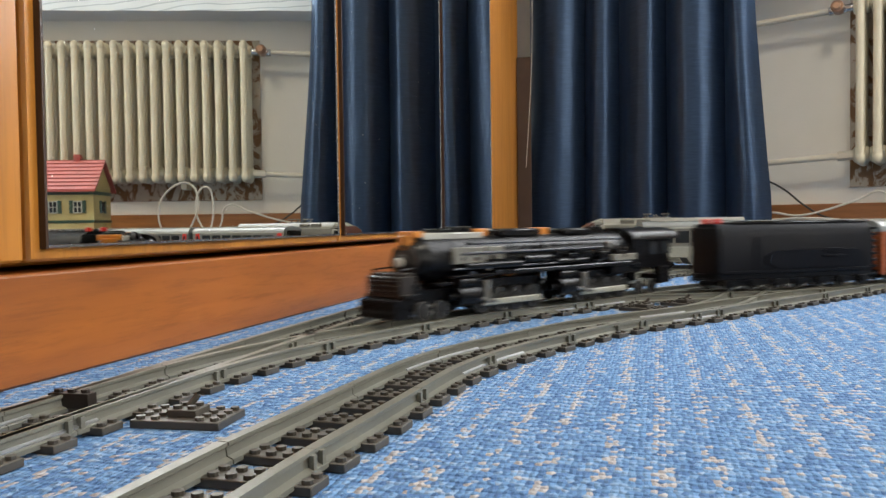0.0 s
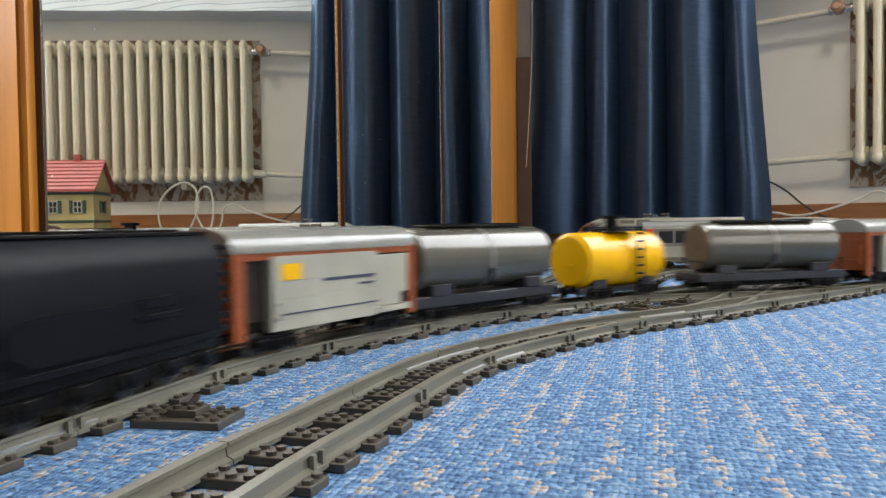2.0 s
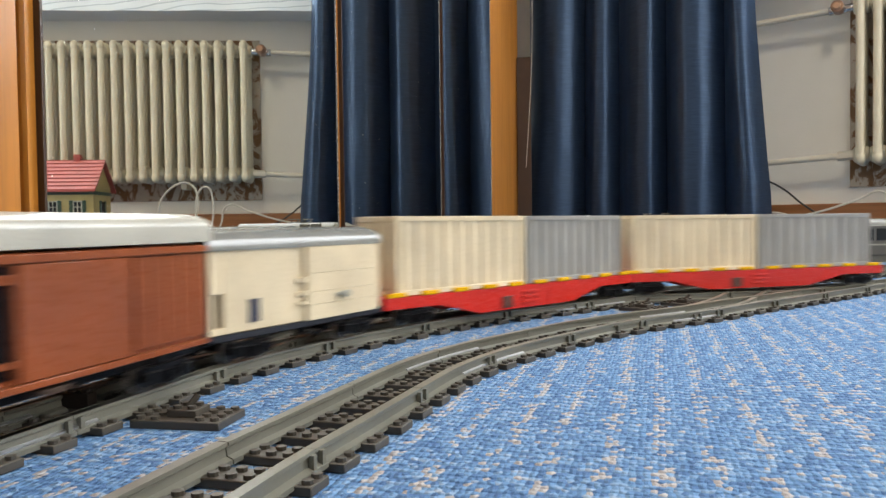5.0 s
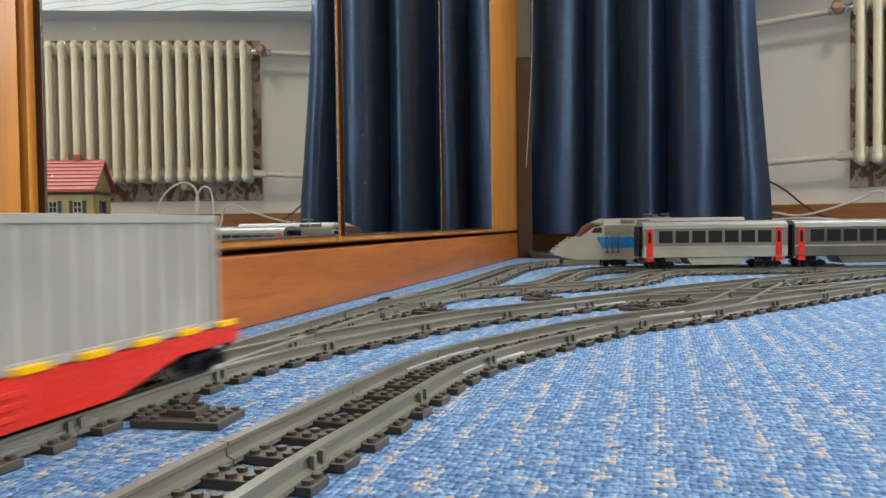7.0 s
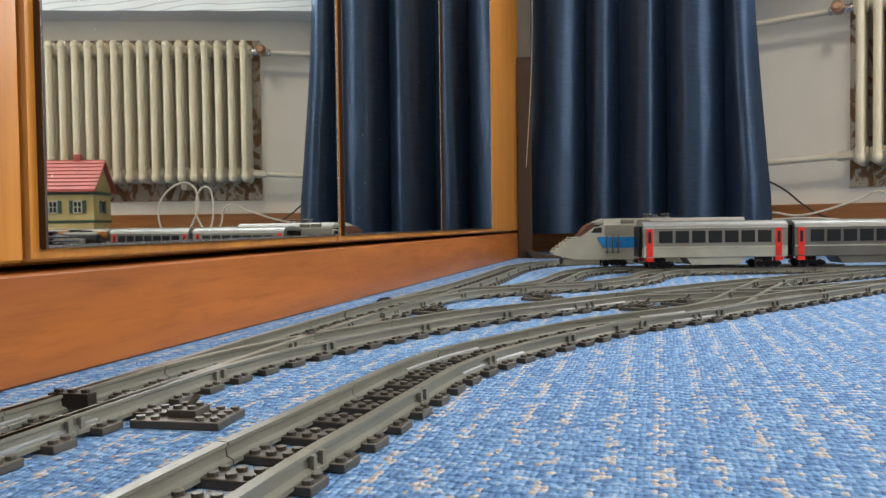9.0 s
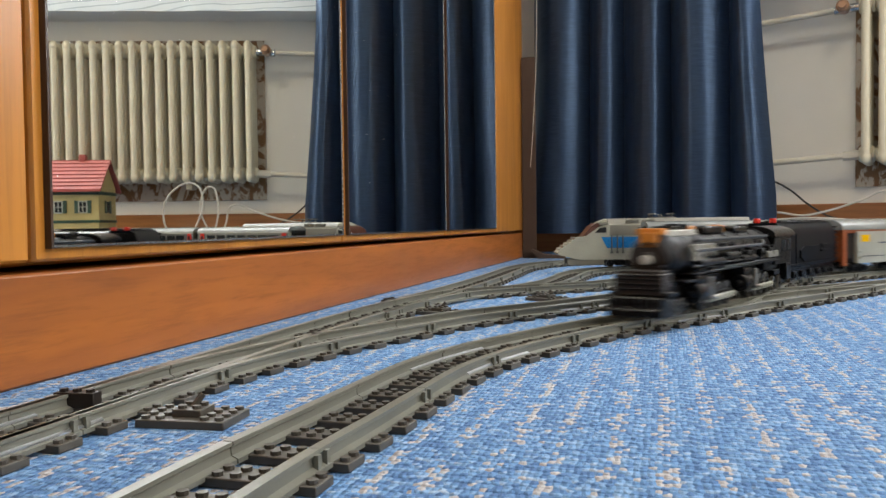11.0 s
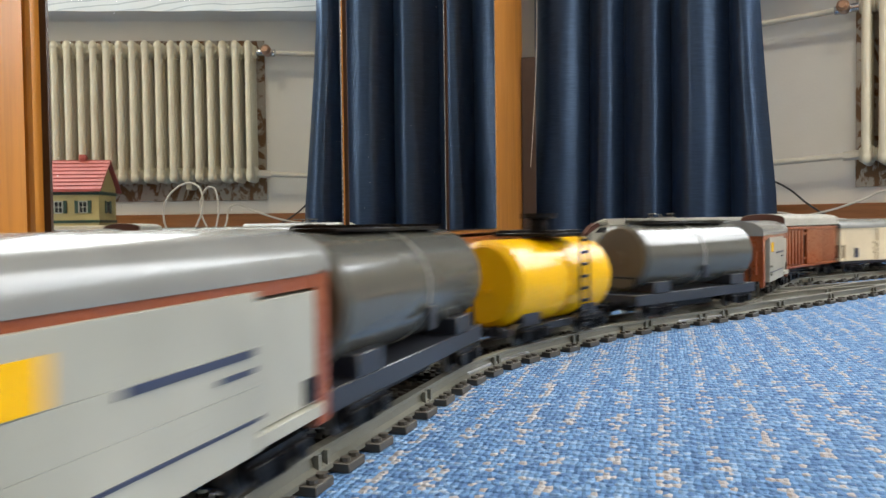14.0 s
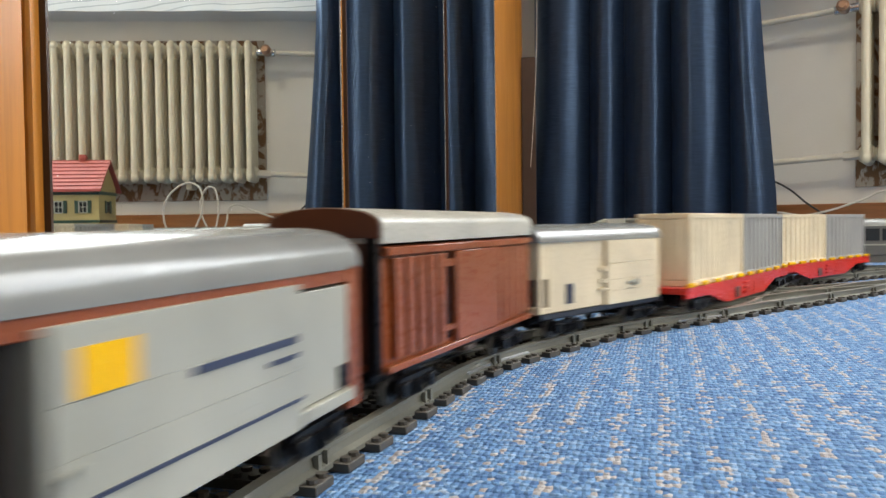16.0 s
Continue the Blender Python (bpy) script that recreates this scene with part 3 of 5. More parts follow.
def lay(line, group, sleepers=True, drop=0.0):
    """Track pieces of four sleepers each along a plan line."""
    c = spline(line)
    d = lengths(c)
    n = max(1, round(d[-1] / PIECE))
    spans = []
    for ends in STRIPS if sleepers else ():
        gaps = [np.linalg.norm(c - np.array(e), axis=1) for e in ends]
        if max(g.min() for g in gaps) < 0.022 and line not in (TRACK_WALL, LOOP):
            spans.append(tuple(sorted(d[g.argmin()] for g in gaps)))
    step = d[-1] / n
    for i in range(n):
        s0, s1 = i * step, (i + 1) * step
        pts = [at(c, d, s) for s in np.linspace(s0 + 0.0003, s1 - 0.0003, 9)]
        mid = pts[4]
        root = thing("track_piece", pose(mid[0], mid[1], 0), "dark grey plastic toy train track piece", "toy track", group)
        metal = [(max(s0, a), min(s1, b)) for a, b in spans if min(s1, b) - max(s0, a) > 0.01]
        if metal:
            tagged(root, "dark grey toy track piece with bright metal strips")
        for side in (-0.02, 0.02):
            b = nb()
            sweep(b, [p - mid for p in pts], [(u + side, z - drop) for u, z in RAIL])
            for q, k in ((pts[0], 1), (pts[-1], -1)):
                t = pts[1] - pts[0] if k == 1 else pts[-1] - pts[-2]
                t /= np.linalg.norm(t)
                nrm = np.array([-t[1], t[0]])
                o = q - mid + t * k * 0.004 + nrm * (side + math.copysign(0.0034, side))
                r = bmesh.ops.create_cube(b, size=1, matrix=Matrix.Translation((o[0], o[1], 0.0075 - drop)) @ Matrix.Rotation(math.atan2(t[1], t[0]), 4, "Z") @ Matrix.Diagonal((0.003, 0.0022, 0.006, 1)))
            rl = part("rail", b, "rail", root)
            for lo, hi in metal:
                for k in (-1, 1):
                    part("metal_strip", sweep(nb(), [at(c, d, v) - mid for v in np.linspace(lo, hi, 7)], [(side + k * u, z) for u, z in STRIP]), "rail_metal", rl, "bright metal contact strip")
        if sleepers:
            for k in range(4):
                s = s0 + (k + 0.5) * step / 4
                p, q = at(c, d, s), at(c, d, s + 0.004)
                if any((p[0] - x) ** 2 + (p[1] - y) ** 2 < 0.030 ** 2 for x, y in laid):
                    continue
                o = new("sleeper", SLEEPER)
                o.parent, o.matrix_basis = root, pose(p[0] - mid[0], p[1] - mid[1], 0, 0, 0, math.degrees(math.atan2(q[1] - p[1], q[0] - p[0])))
        if sleepers:
            laid.extend([tuple(at(c, d, s0 + (k + 0.5) * step / 4)) for k in range(4)])


lay(TRACK_NEAR, "track line beside the carpet")
lay(TRACK_MIDDLE, "track line through the middle")
lay(TRACK_WALL, "track line along the wardrobe")
lay(TRACK_YARD, "yard track")
lay(TRACK_STUB, "yard track")
lay([(-0.050, 1.5635), (0.022, 1.583), (0.094, 1.602)], "yard track")
lay(CROSS_ONE, "crossover", sleepers=False, drop=0.0004)
lay(CROSS_TWO, "crossover", sleepers=False, drop=0.0008)
lay(LOOP, "return loop")
lay(LEAD[6:], "return loop")
lay(TAIL[:4], "return loop")


def switch_stand(x, y, turn):
    root = thing("switch_stand", pose(x, y, 0, 0, 0, turn), "dark grey switch lever stand beside the track", "switch lever", "switch levers")
    b = nb()
    box(b, -0.024, 0.024, -0.016, 0.016, 0, 0.0042, 0.0004)
    studs(b, (-0.02, -0.012, 0.012, 0.02), (-0.012, -0.004, 0.004, 0.012), 0.0042)
    part("base_plate", b, "sleeper", root)
    b = nb()
    box(b, -0.008, 0.008, -0.008, 0.008, 0.0042, 0.0080, 0.0004)
    studs(b, (-0.004, 0.004), (-0.004, 0.004), 0.0080)
    part("lever_block", b, "sleeper", root)
    part("lever", cyl(nb(), (0, 0, 0.0080), (0.004, 0.003, 0.0140), 0.0018, 8), "sleeper", root)


def loose_brick(x, y, turn):
    b = box(nb(), -0.012, 0.012, -0.004, 0.004, 0.0042, 0.0125, 0.0003)
    studs(b, (-0.008, 0.0, 0.008), (0.0,), 0.0125)
    ob = new("switch_tongue_brick", mesh_of("switch_tongue_brick", b, "dark_brick"))
    ob.matrix_world = pose(x, y, 0, 0, 0, turn)
    tagged(ob, "small dark brown brick lying on the sleepers", "toy brick", "loose bricks")


loose_brick(-0.308, 0.369, 5)
loose_brick(-0.317, 0.912, 80)
switch_stand(-0.236, 0.368, 5)
switch_stand(-0.240, 0.868, -25)
switch_stand(-0.146, 1.046, -30)
switch_stand(-0.016, 0.940, -30)
switch_stand(0.030, 1.000, -35)
switch_stand(0.170, 1.250, -35)


# ---- rolling stock: x forward, y to the left of travel, z up from the carpet
RAIL_TOP = 0.0122


def wheelset(parent, x, r=0.0078, gauge=0.0195, width=0.0045):
    b = nb()
    for y in (-gauge, gauge):
        cyl(b, (x, y - width / 2, RAIL_TOP + r), (x, y + width / 2, RAIL_TOP + r), r, 18, bev=0.0006)
        k = math.copysign(1, y)
        cyl(b, (x, y + k * width / 2, RAIL_TOP + r), (x, y + k * (width / 2 + 0.0012), RAIL_TOP + r), r * 0.45, 10)
    cyl(b, (x, -gauge, RAIL_TOP + r), (x, gauge, RAIL_TOP + r), 0.0016, 8)
    w = part("wheelset", b, "wheel", parent)
    b = nb()
    for y in (-gauge, gauge):
        k = math.copysign(1, y)
        cyl(b, (x, y - k * width * 0.35, RAIL_TOP + r), (x, y + k * width * 0.42, RAIL_TOP + r), r * 1.015, 18)
    part("tread", b, "steel", w, "worn metal wheel treads")
    return w


def bogie(parent, x, base=0.030, top=0.030, half=0.0245):
    """A two-axle truck with side frames, axle boxes and springs."""
    b = nb()
    box(b, x - 0.007, x + 0.007, -half, half, 0.020, top, 0.0006)
    for y in (-half, half):
        k = math.copysign(1, y)
        prism(b, [(x - base / 2 - 0.008, 0.0215), (x - base / 2 - 0.004, 0.0255), (x + base / 2 + 0.004, 0.0255), (x + base / 2 + 0.008, 0.0215), (x + base / 2 + 0.008, 0.0185), (x + base / 2 - 0.006, 0.0185), (x + 0.006, 0.0150), (x - 0.006, 0.0150), (x - base / 2 + 0.006, 0.0185), (x - base / 2 - 0.008, 0.0185)], "y", min(y, y + k * 0.0035), max(y, y + k * 0.0035))
        for ax in (-base / 2, base / 2):
            box(b, x + ax - 0.004, x + ax + 0.004, min(y + k * 0.003, y + k * 0.006), max(y + k * 0.003, y + k * 0.006), 0.0165, 0.0235, 0.0005)
        for sx in (-0.004, 0.0, 0.004):
            cyl(b, (x + sx, y + k * 0.0045, 0.0160), (x + sx, y + k * 0.0045, 0.0225), 0.0015, 8)
    g = part("bogie", b, "black", parent)
    for ax in (-base / 2, base / 2):
        wheelset(g, x + ax)
    return g


def couplers(parent, half, z=0.021):
    for k in (-1, 1):
        b = nb()
        box(b, min(k * (half - 0.012), k * (half + 0.003)), max(k * (half - 0.012), k * (half + 0.003)), -0.004, 0.004, z, z + 0.005, 0.0005)
        cyl(b, (k * (half + 0.0015), 0, z - 0.002), (k * (half + 0.0015), 0, z + 0.007), 0.0035, 10)
        for y in (-0.017, 0.017):
            cyl(b, (k * (half - 0.008), y, z + 0.005), (k * (half + 0.002), y, z + 0.005), 0.0018, 8)
            cyl(b, (k * (half + 0.002), y, z + 0.005), (k * (half + 0.0034), y, z + 0.005), 0.0040, 12)
        part("coupler", b, "black", parent)


def arched(bm, half_w, z0, rise, x0, x1, n=10, thick=0.0035, lip=0.0):
    """A curved roof sheet across the car."""
    top = [(half_w * math.cos(math.pi * k / n), z0 + rise * math.sin(math.pi * k / n) ** 0.8) for k in range(n + 1)]
    out = [(half_w, z0 - lip)] + top + [(-half_w, z0 - lip)]
    prism(bm, out, "x", x0, x1)
    return bm


def raise_body(r, by=0.0075):
    """Shortens the lower edge of a body, so that its trucks show."""
    for o in r.children_recursive:
        if not any(k in o.name for k in ("bogie", "wheelset", "tread", "coupler")):
            for v in o.data.vertices:
                v.co.z += by * min(1.0, max(0.0, (0.052 - v.co.z) / 0.022))


def box_car(half, label):
    r = thing("boxcar", pose(0, 0, 0), label, "toy boxcar", "freight cars")
    W = 0.027
    part("underframe", box(nb(), -half + 0.004, half - 0.004, -0.022, 0.022, 0.0205, 0.0275, 0.0006), "black", r)
    # near-black colour stands in for the unlit inside; the core is solid
    part("body", box(nb(), -half + 0.004, half - 0.004, -W + 0.004, W - 0.004, 0.0275, 0.084, 0.0006), "dark_brick", r, "solid core coloured dark for the shade inside, behind the posts")
    for k in (-1, 1):
        b = nb()
        box(b, min(k * (half - 0.006), k * half), max(k * (half - 0.006), k * half), -W, W, 0.0235, 0.0845, 0.0007)
        for z in (0.040, 0.056, 0.071):
            box(b, min(k * half, k * (half + 0.0016)), max(k * half, k * (half + 0.0016)), -0.02, 0.02, z, z + 0.0022)
        for y in (-0.021, 0.021):
            cyl(b, (k * (half + 0.0035), y, 0.034), (k * (half + 0.0035), y, 0.064), 0.0012, 8)
            for z in (0.034, 0.064):
                cyl(b, (k * half, y, z), (k * (half + 0.0035), y, z), 0.0012, 8)
        part("end_wall", b, "brown", r)
        for y in (-1, 1):
            b = nb()
            xa, xb = sorted((k * half, k * (half - 0.011)))
            box(b, xa, xb, min(y * (W - 0.003), y * (W + 0.002)), max(y * (W - 0.003), y * (W + 0.002)), 0.0165, 0.0845, 0.0006)
            part("corner_post", b, "brown", r)
    for y in (-1, 1):
        b = nb()
        box(b, -half + 0.011, half - 0.011, min(y * (W - 0.004), y * (W + 0.0012)), max(y * (W - 0.004), y * (W + 0.0012)), 0.0775, 0.0845, 0.0005)
        part("top_rail", b, "brown", r)
        b = nb()
        ya, yb = sorted((y * (W - 0.004), y * (W + 0.0036)))
        x0, x1 = -half * 0.45 if y > 0 else -half * 0.8, half * 0.68
        box(b, x0, x1, *sorted((y * (W - 0.004), y * (W + 0.0028))), 0.0205, 0.080, 0.0003)
        d = part("sliding_door", b, "white", r, "light grey sliding door")
        b = nb()
        for z0, z1 in ((0.0205, 0.0325), (0.03256, 0.0485), (0.04856, 0.0625), (0.06256, 0.080)):
            box(b, x0 + 0.0001, x1 - 0.0001, *sorted((y * (W + 0.0028), y * (W + 0.0036))), z0, z1, 0.0001)
        part("plank", b, "white", d)
        b = nb()
        ya2, yb2 = sorted((y * (W - 0.004), y * (W + 0.0014)))
        box(b, -half + 0.0115, x0 - 0.0004, ya2, yb2, 0.0265, 0.0765, 0.0003)
        box(b, -half + 0.0115, x0 - 0.0004, ya2, *([yb2 + 0.003] if y > 0 else [yb2]), 0.0215, 0.0262, 0.0003)
        part("side_panel", b, "white", r, "light grey side panel")
        yo = sorted((y * (W + 0.0036), y * (W + 0.0042)))
        yp = sorted((y * (W + 0.0014), y * (W + 0.0022)))
        part("yellow_tile", box(nb(), x1 - 0.030, x1 - 0.009, *yo, 0.063, 0.0745), "yellow", d, "small yellow tile")
        b = nb()
        box(b, x0 + 0.004, x0 + 0.068, *yo, 0.0598, 0.0622)
        box(b, x0 + 0.004, x0 + 0.024, *yo, 0.0545, 0.0562)
        part("print_bar", b, "navy", d, "thin dark printed bars")
        part("bottom_stripe", box(nb(), x0, x1 - 0.01, *yo, 0.0318, 0.0334), "navy", d, "thin dark blue stripe")
        part("dark_tile", box(nb(), -half + 0.012, -half + 0.022, *yp, 0.0275, 0.0400), "black", r, "small black tile")
        b = nb()
        cyl(b, (x1 - 0.006, y * (W + 0.0036), 0.044), (x1 - 0.006, y * (W + 0.006), 0.044), 0.0022, 10)
        cyl(b, (x1 - 0.006, y * (W + 0.0036), 0.030), (x1 - 0.006, y * (W + 0.006), 0.030), 0.0022, 10)
        part("door_knob", b, "white", d)
    part("roof", arched(nb(), W + 0.002, 0.0848, 0.0155, -half - 0.001, half + 0.001, 14, lip=0.002), "roof", r, "curved light grey roof")
    for x in (-half * 0.62, half * 0.62):
        bogie(r, x)
    couplers(r, half)
    raise_body(r)
    return r


def brown_car(half, label):
    r = thing("boxcar", pose(0, 0, 0), label, "toy boxcar", "freight cars")
    W = 0.028
    part("underframe", box(nb(), -half + 0.004, half - 0.004, -0.022, 0.022, 0.018, 0.024, 0.0006), "black", r)
    part("body", box(nb(), -half + 0.004, half - 0.004, -W, W, 0.024, 0.091, 0.0007), "brown", r)
    # shade of the recessed end is painted in with the darker brown
    part("end_recess", box(nb(), half - 0.004, half - 0.0005, -W + 0.006, W - 0.006, 0.028, 0.100, 0.0005), "brown_dark", r, "recessed end with ribs, its shade put into a darker brown")
    for k in (-1, 1):
        for y in (-1, 1):
            xa, xb = sorted((k * (half - 0.004), k * (half + 0.0015)))
            ya, yb = sorted((y * (W - 0.006), y * W))
            part("corner_post", box(nb(), xa, xb, ya, yb, 0.024, 0.098, 0.0005), "black", r, "black corner post")
    for y in (-1, 1):
        ya, yb = sorted((y * W, y * (W + 0.0042)))
        b = nb()
        for i in range(5):
            x = half - 0.016 - i * 0.0135
            box(b, x - 0.0045, x + 0.0045, ya, yb, 0.030, 0.0855, 0.0005)
        for i in range(5):
            x = -half + 0.012 + i * 0.0135
            box(b, x - 0.0058, x + 0.0058, ya, yb - 0.0 if y < 0 else yb - 0.0012, 0.030, 0.0855, 0.0003)
        part("side_rib", b, "brown", r)
        b = nb()
        box(b, -half + 0.004, half - 0.004, ya, yb, 0.0865, 0.0905, 0.0004)
        box(b, -half + 0.004, half - 0.004, ya, yb, 0.0242, 0.0275, 0.0004)
        part("side_rail", b, "brown", r)
        # thin black sheet on the body paints the depth of the open door gap
        part("door_gap", box(nb(), 0.032, 0.046, *sorted((y * W, y * (W + 0.0006))), 0.030, 0.0855), "black", r, "black strip painted as the shade of the gap beside the door")
        b = nb()
        box(b, -0.046, 0.031, *sorted((y * W, y * (W + 0.004))), 0.0278, 0.0862, 0.0006)
        d = part("sliding_door", b, "brown", r, "smooth reddish brown door")
        b = nb()
        for z in (0.038, 0.078):
            box(b, 0.034, 0.050, *sorted((y * (W + 0.0006), y * (W + 0.0034))), z, z + 0.004)
        part("door_stop", b, "brown", r)
        part("step", box(nb(), 0.0, 0.016, *sorted((y * 0.018, y * (W + 0.003))), 0.0195, 0.0225, 0.0004), "leather", r)
    part("roof", arched(nb(), W + 0.0032, 0.1010, 0.0085, -half - 0.001, half + 0.001, 14, lip=0.0085), "pale_roof", r, "pale grey roof with deep straight edges")
    # front arc under the roof, in the same brown with shade painted in
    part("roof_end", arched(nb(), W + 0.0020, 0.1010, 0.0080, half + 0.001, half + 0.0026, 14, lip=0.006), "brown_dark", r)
    for x in (-half * 0.66, half * 0.66):
        bogie(r, x, 0.032)
    couplers(r, half)
    raise_body(r)
    return r


def tank_car(half, label):
    r = thing("tank_car", pose(0, 0, 0), label, "toy tank car", "freight cars")
    part("underframe", box(nb(), -half + 0.004, half - 0.004, -0.0265, 0.0265, 0.0250, 0.0350, 0.0006), "frame", r, "dark slate underframe")
    for k in (-1, 1):
        b = nb()
        xa, xb = sorted((k * (half - 0.030), k * (half - 0.058)))
        box(b, xa, xb, -0.0275, 0.0275, 0.0350, 0.0455, 0.0006)
        part("saddle", b, "frame", r)
    R, zc, hl = 0.0305, 0.0675, half - 0.016
    t = part("tank", cyl(nb(), (-hl, 0, zc), (hl, 0, zc), R, 48, bev=0.0022), "tank", r, "shiny grey tank barrel")
    for k in (-1, 1):
        b = nb()
        cyl(b, (k * (hl - 0.001), 0, zc), (k * (hl + 0.0016), 0, zc), R - 0.0022, 40, bev=0.0008)
        cyl(b, (k * (hl + 0.0015), 0, zc), (k * (hl + 0.0030), 0, zc), 0.006, 14)
        # front end carries its shade in the colour; rear end stays tank grey
        part("tank_end", b, "tank_end" if k > 0 else "tank", t, "round tank end")
    b = nb()
    for x in (-0.001,):
        cyl(b, (x, 0, zc), (x + 0.0016, 0, zc), R + 0.0005, 48)
    part("tank_band", b, "grey", t)
    b = nb()
    for y in (-1, 1):
        box(b, -0.0045, 0.0045, *sorted((y * (R - 0.001), y * (R + 0.0018))), 0.046, 0.058, 0.0004)
    part("side_box", b, "frame", t)
    b = nb()
    box(b, -half * 0.62, half * 0.62, -0.012, 0.012, 0.0980, 0.1000, 0.0004)
    for i in range(9):
        x = -half * 0.58 + i * half * 0.145
        box(b, x - 0.001, x + 0.001, -0.014, 0.014, 0.0998, 0.1014)
    for x in (-half * 0.55, 0, half * 0.55):
        box(b, x - 0.003, x + 0.003, -0.007, 0.007, 0.0955, 0.0982)
    part("walkway", b, "black", r, "black walkway grille")
    part("hatch", cyl(nb(), (0, 0, 0.0955), (0, 0, 0.1015), 0.009, 16, bev=0.0008), "black", r)
    for k in (-1, 1):
        b = nb()
        for y in (-0.022, 0.022):
            cyl(b, (k * (half - 0.008), y, 0.0325), (k * (half - 0.008), y, 0.050), 0.0011, 8)
        cyl(b, (k * (half - 0.008), -0.0225, 0.050), (k * (half - 0.008), 0.0225, 0.050), 0.0011, 8)
        part("handrail", b, "black", r)
    b = nb()
    box(b, -half * 0.35, half * 0.35, -0.016, 0.016, 0.0180, 0.0252, 0.0008)
    part("belly_tank", b, "black", r)
    for x in (-half * 0.66, half * 0.66):
        bogie(r, x, 0.030, 0.0255)
    couplers(r, half)
    return r


def yellow_tank_car(half, label):
    r = thing("tank_car", pose(0, 0, 0), label, "toy tank car", "freight cars")
    part("underframe", box(nb(), -half + 0.004, half - 0.004, -0.020, 0.020, 0.0190, 0.0250, 0.0006), "frame", r, "dark slate underframe")
    R, zc, hl = 0.0325, 0.0565, half - 0.008
    b = nb()
    for k in (-1, 1):
        xa, xb = sorted((k * (half - 0.022), k * (half - 0.046)))
        box(b, xa, xb, -0.0245, 0.0245, 0.0250, 0.0350, 0.0006)
    part("saddle", b, "frame", r)
    t = part("tank", cyl(nb(), (-hl, 0, zc), (hl, 0, zc), R, 48, bev=0.0035), "yellow", r, "bright yellow tank barrel")
    for k in (-1, 1):
        b = nb()
        cyl(b, (k * (hl - 0.001), 0, zc), (k * (hl + 0.0014), 0, zc), R - 0.004, 40, bev=0.0008)
        box(b, *sorted((k * (hl + 0.0012), k * (hl + 0.0030))), -0.006, 0.006, zc - 0.006, zc - 0.0035)
        part("tank_end", b, "yellow", t)
    b = nb()
    for x in (-0.0005,):
        cyl(b, (x, 0, zc), (x + 0.001, 0, zc), R + 0.0005, 48)
    part("tank_band", b, "orange", t)
    for y in (-1, 1):
        b = nb()
        yy = y * (R + 0.0042)
        for x in (-0.0165, -0.0035):
            cyl(b, (x - 0.004, yy, 0.018), (x - 0.004, yy, 0.0925), 0.0011, 8)
        for i in range(8):
            z = 0.0215 + i * 0.0094
            box(b, -0.0205, -0.0075, yy - 0.0012, yy + 0.0012, z - 0.0011, z + 0.0011)
        part("ladder", b, "black", r, "black plastic ladder")
    b = nb()
    box(b, -0.030, 0.020, -0.026, 0.026, 0.0905, 0.0930, 0.0004)
    for y in (-0.022, 0.022):
        box(b, -0.030, 0.020, y - 0.002, y + 0.002, 0.0930, 0.0955, 0.0004)
    part("platform", b, "black", r, "black railed platform")
    part("hatch", cyl(cyl(nb(), (-0.006, 0, 0.0895), (-0.006, 0, 0.1045), 0.008, 16, bev=0.0008), (-0.006, 0, 0.1045), (-0.006, 0, 0.1085), 0.0135, 16), "black", r)
    for x in (-half * 0.58, half * 0.58):
        bogie(r, x, 0.026, 0.0205)
    couplers(r, half, 0.020)
    return r


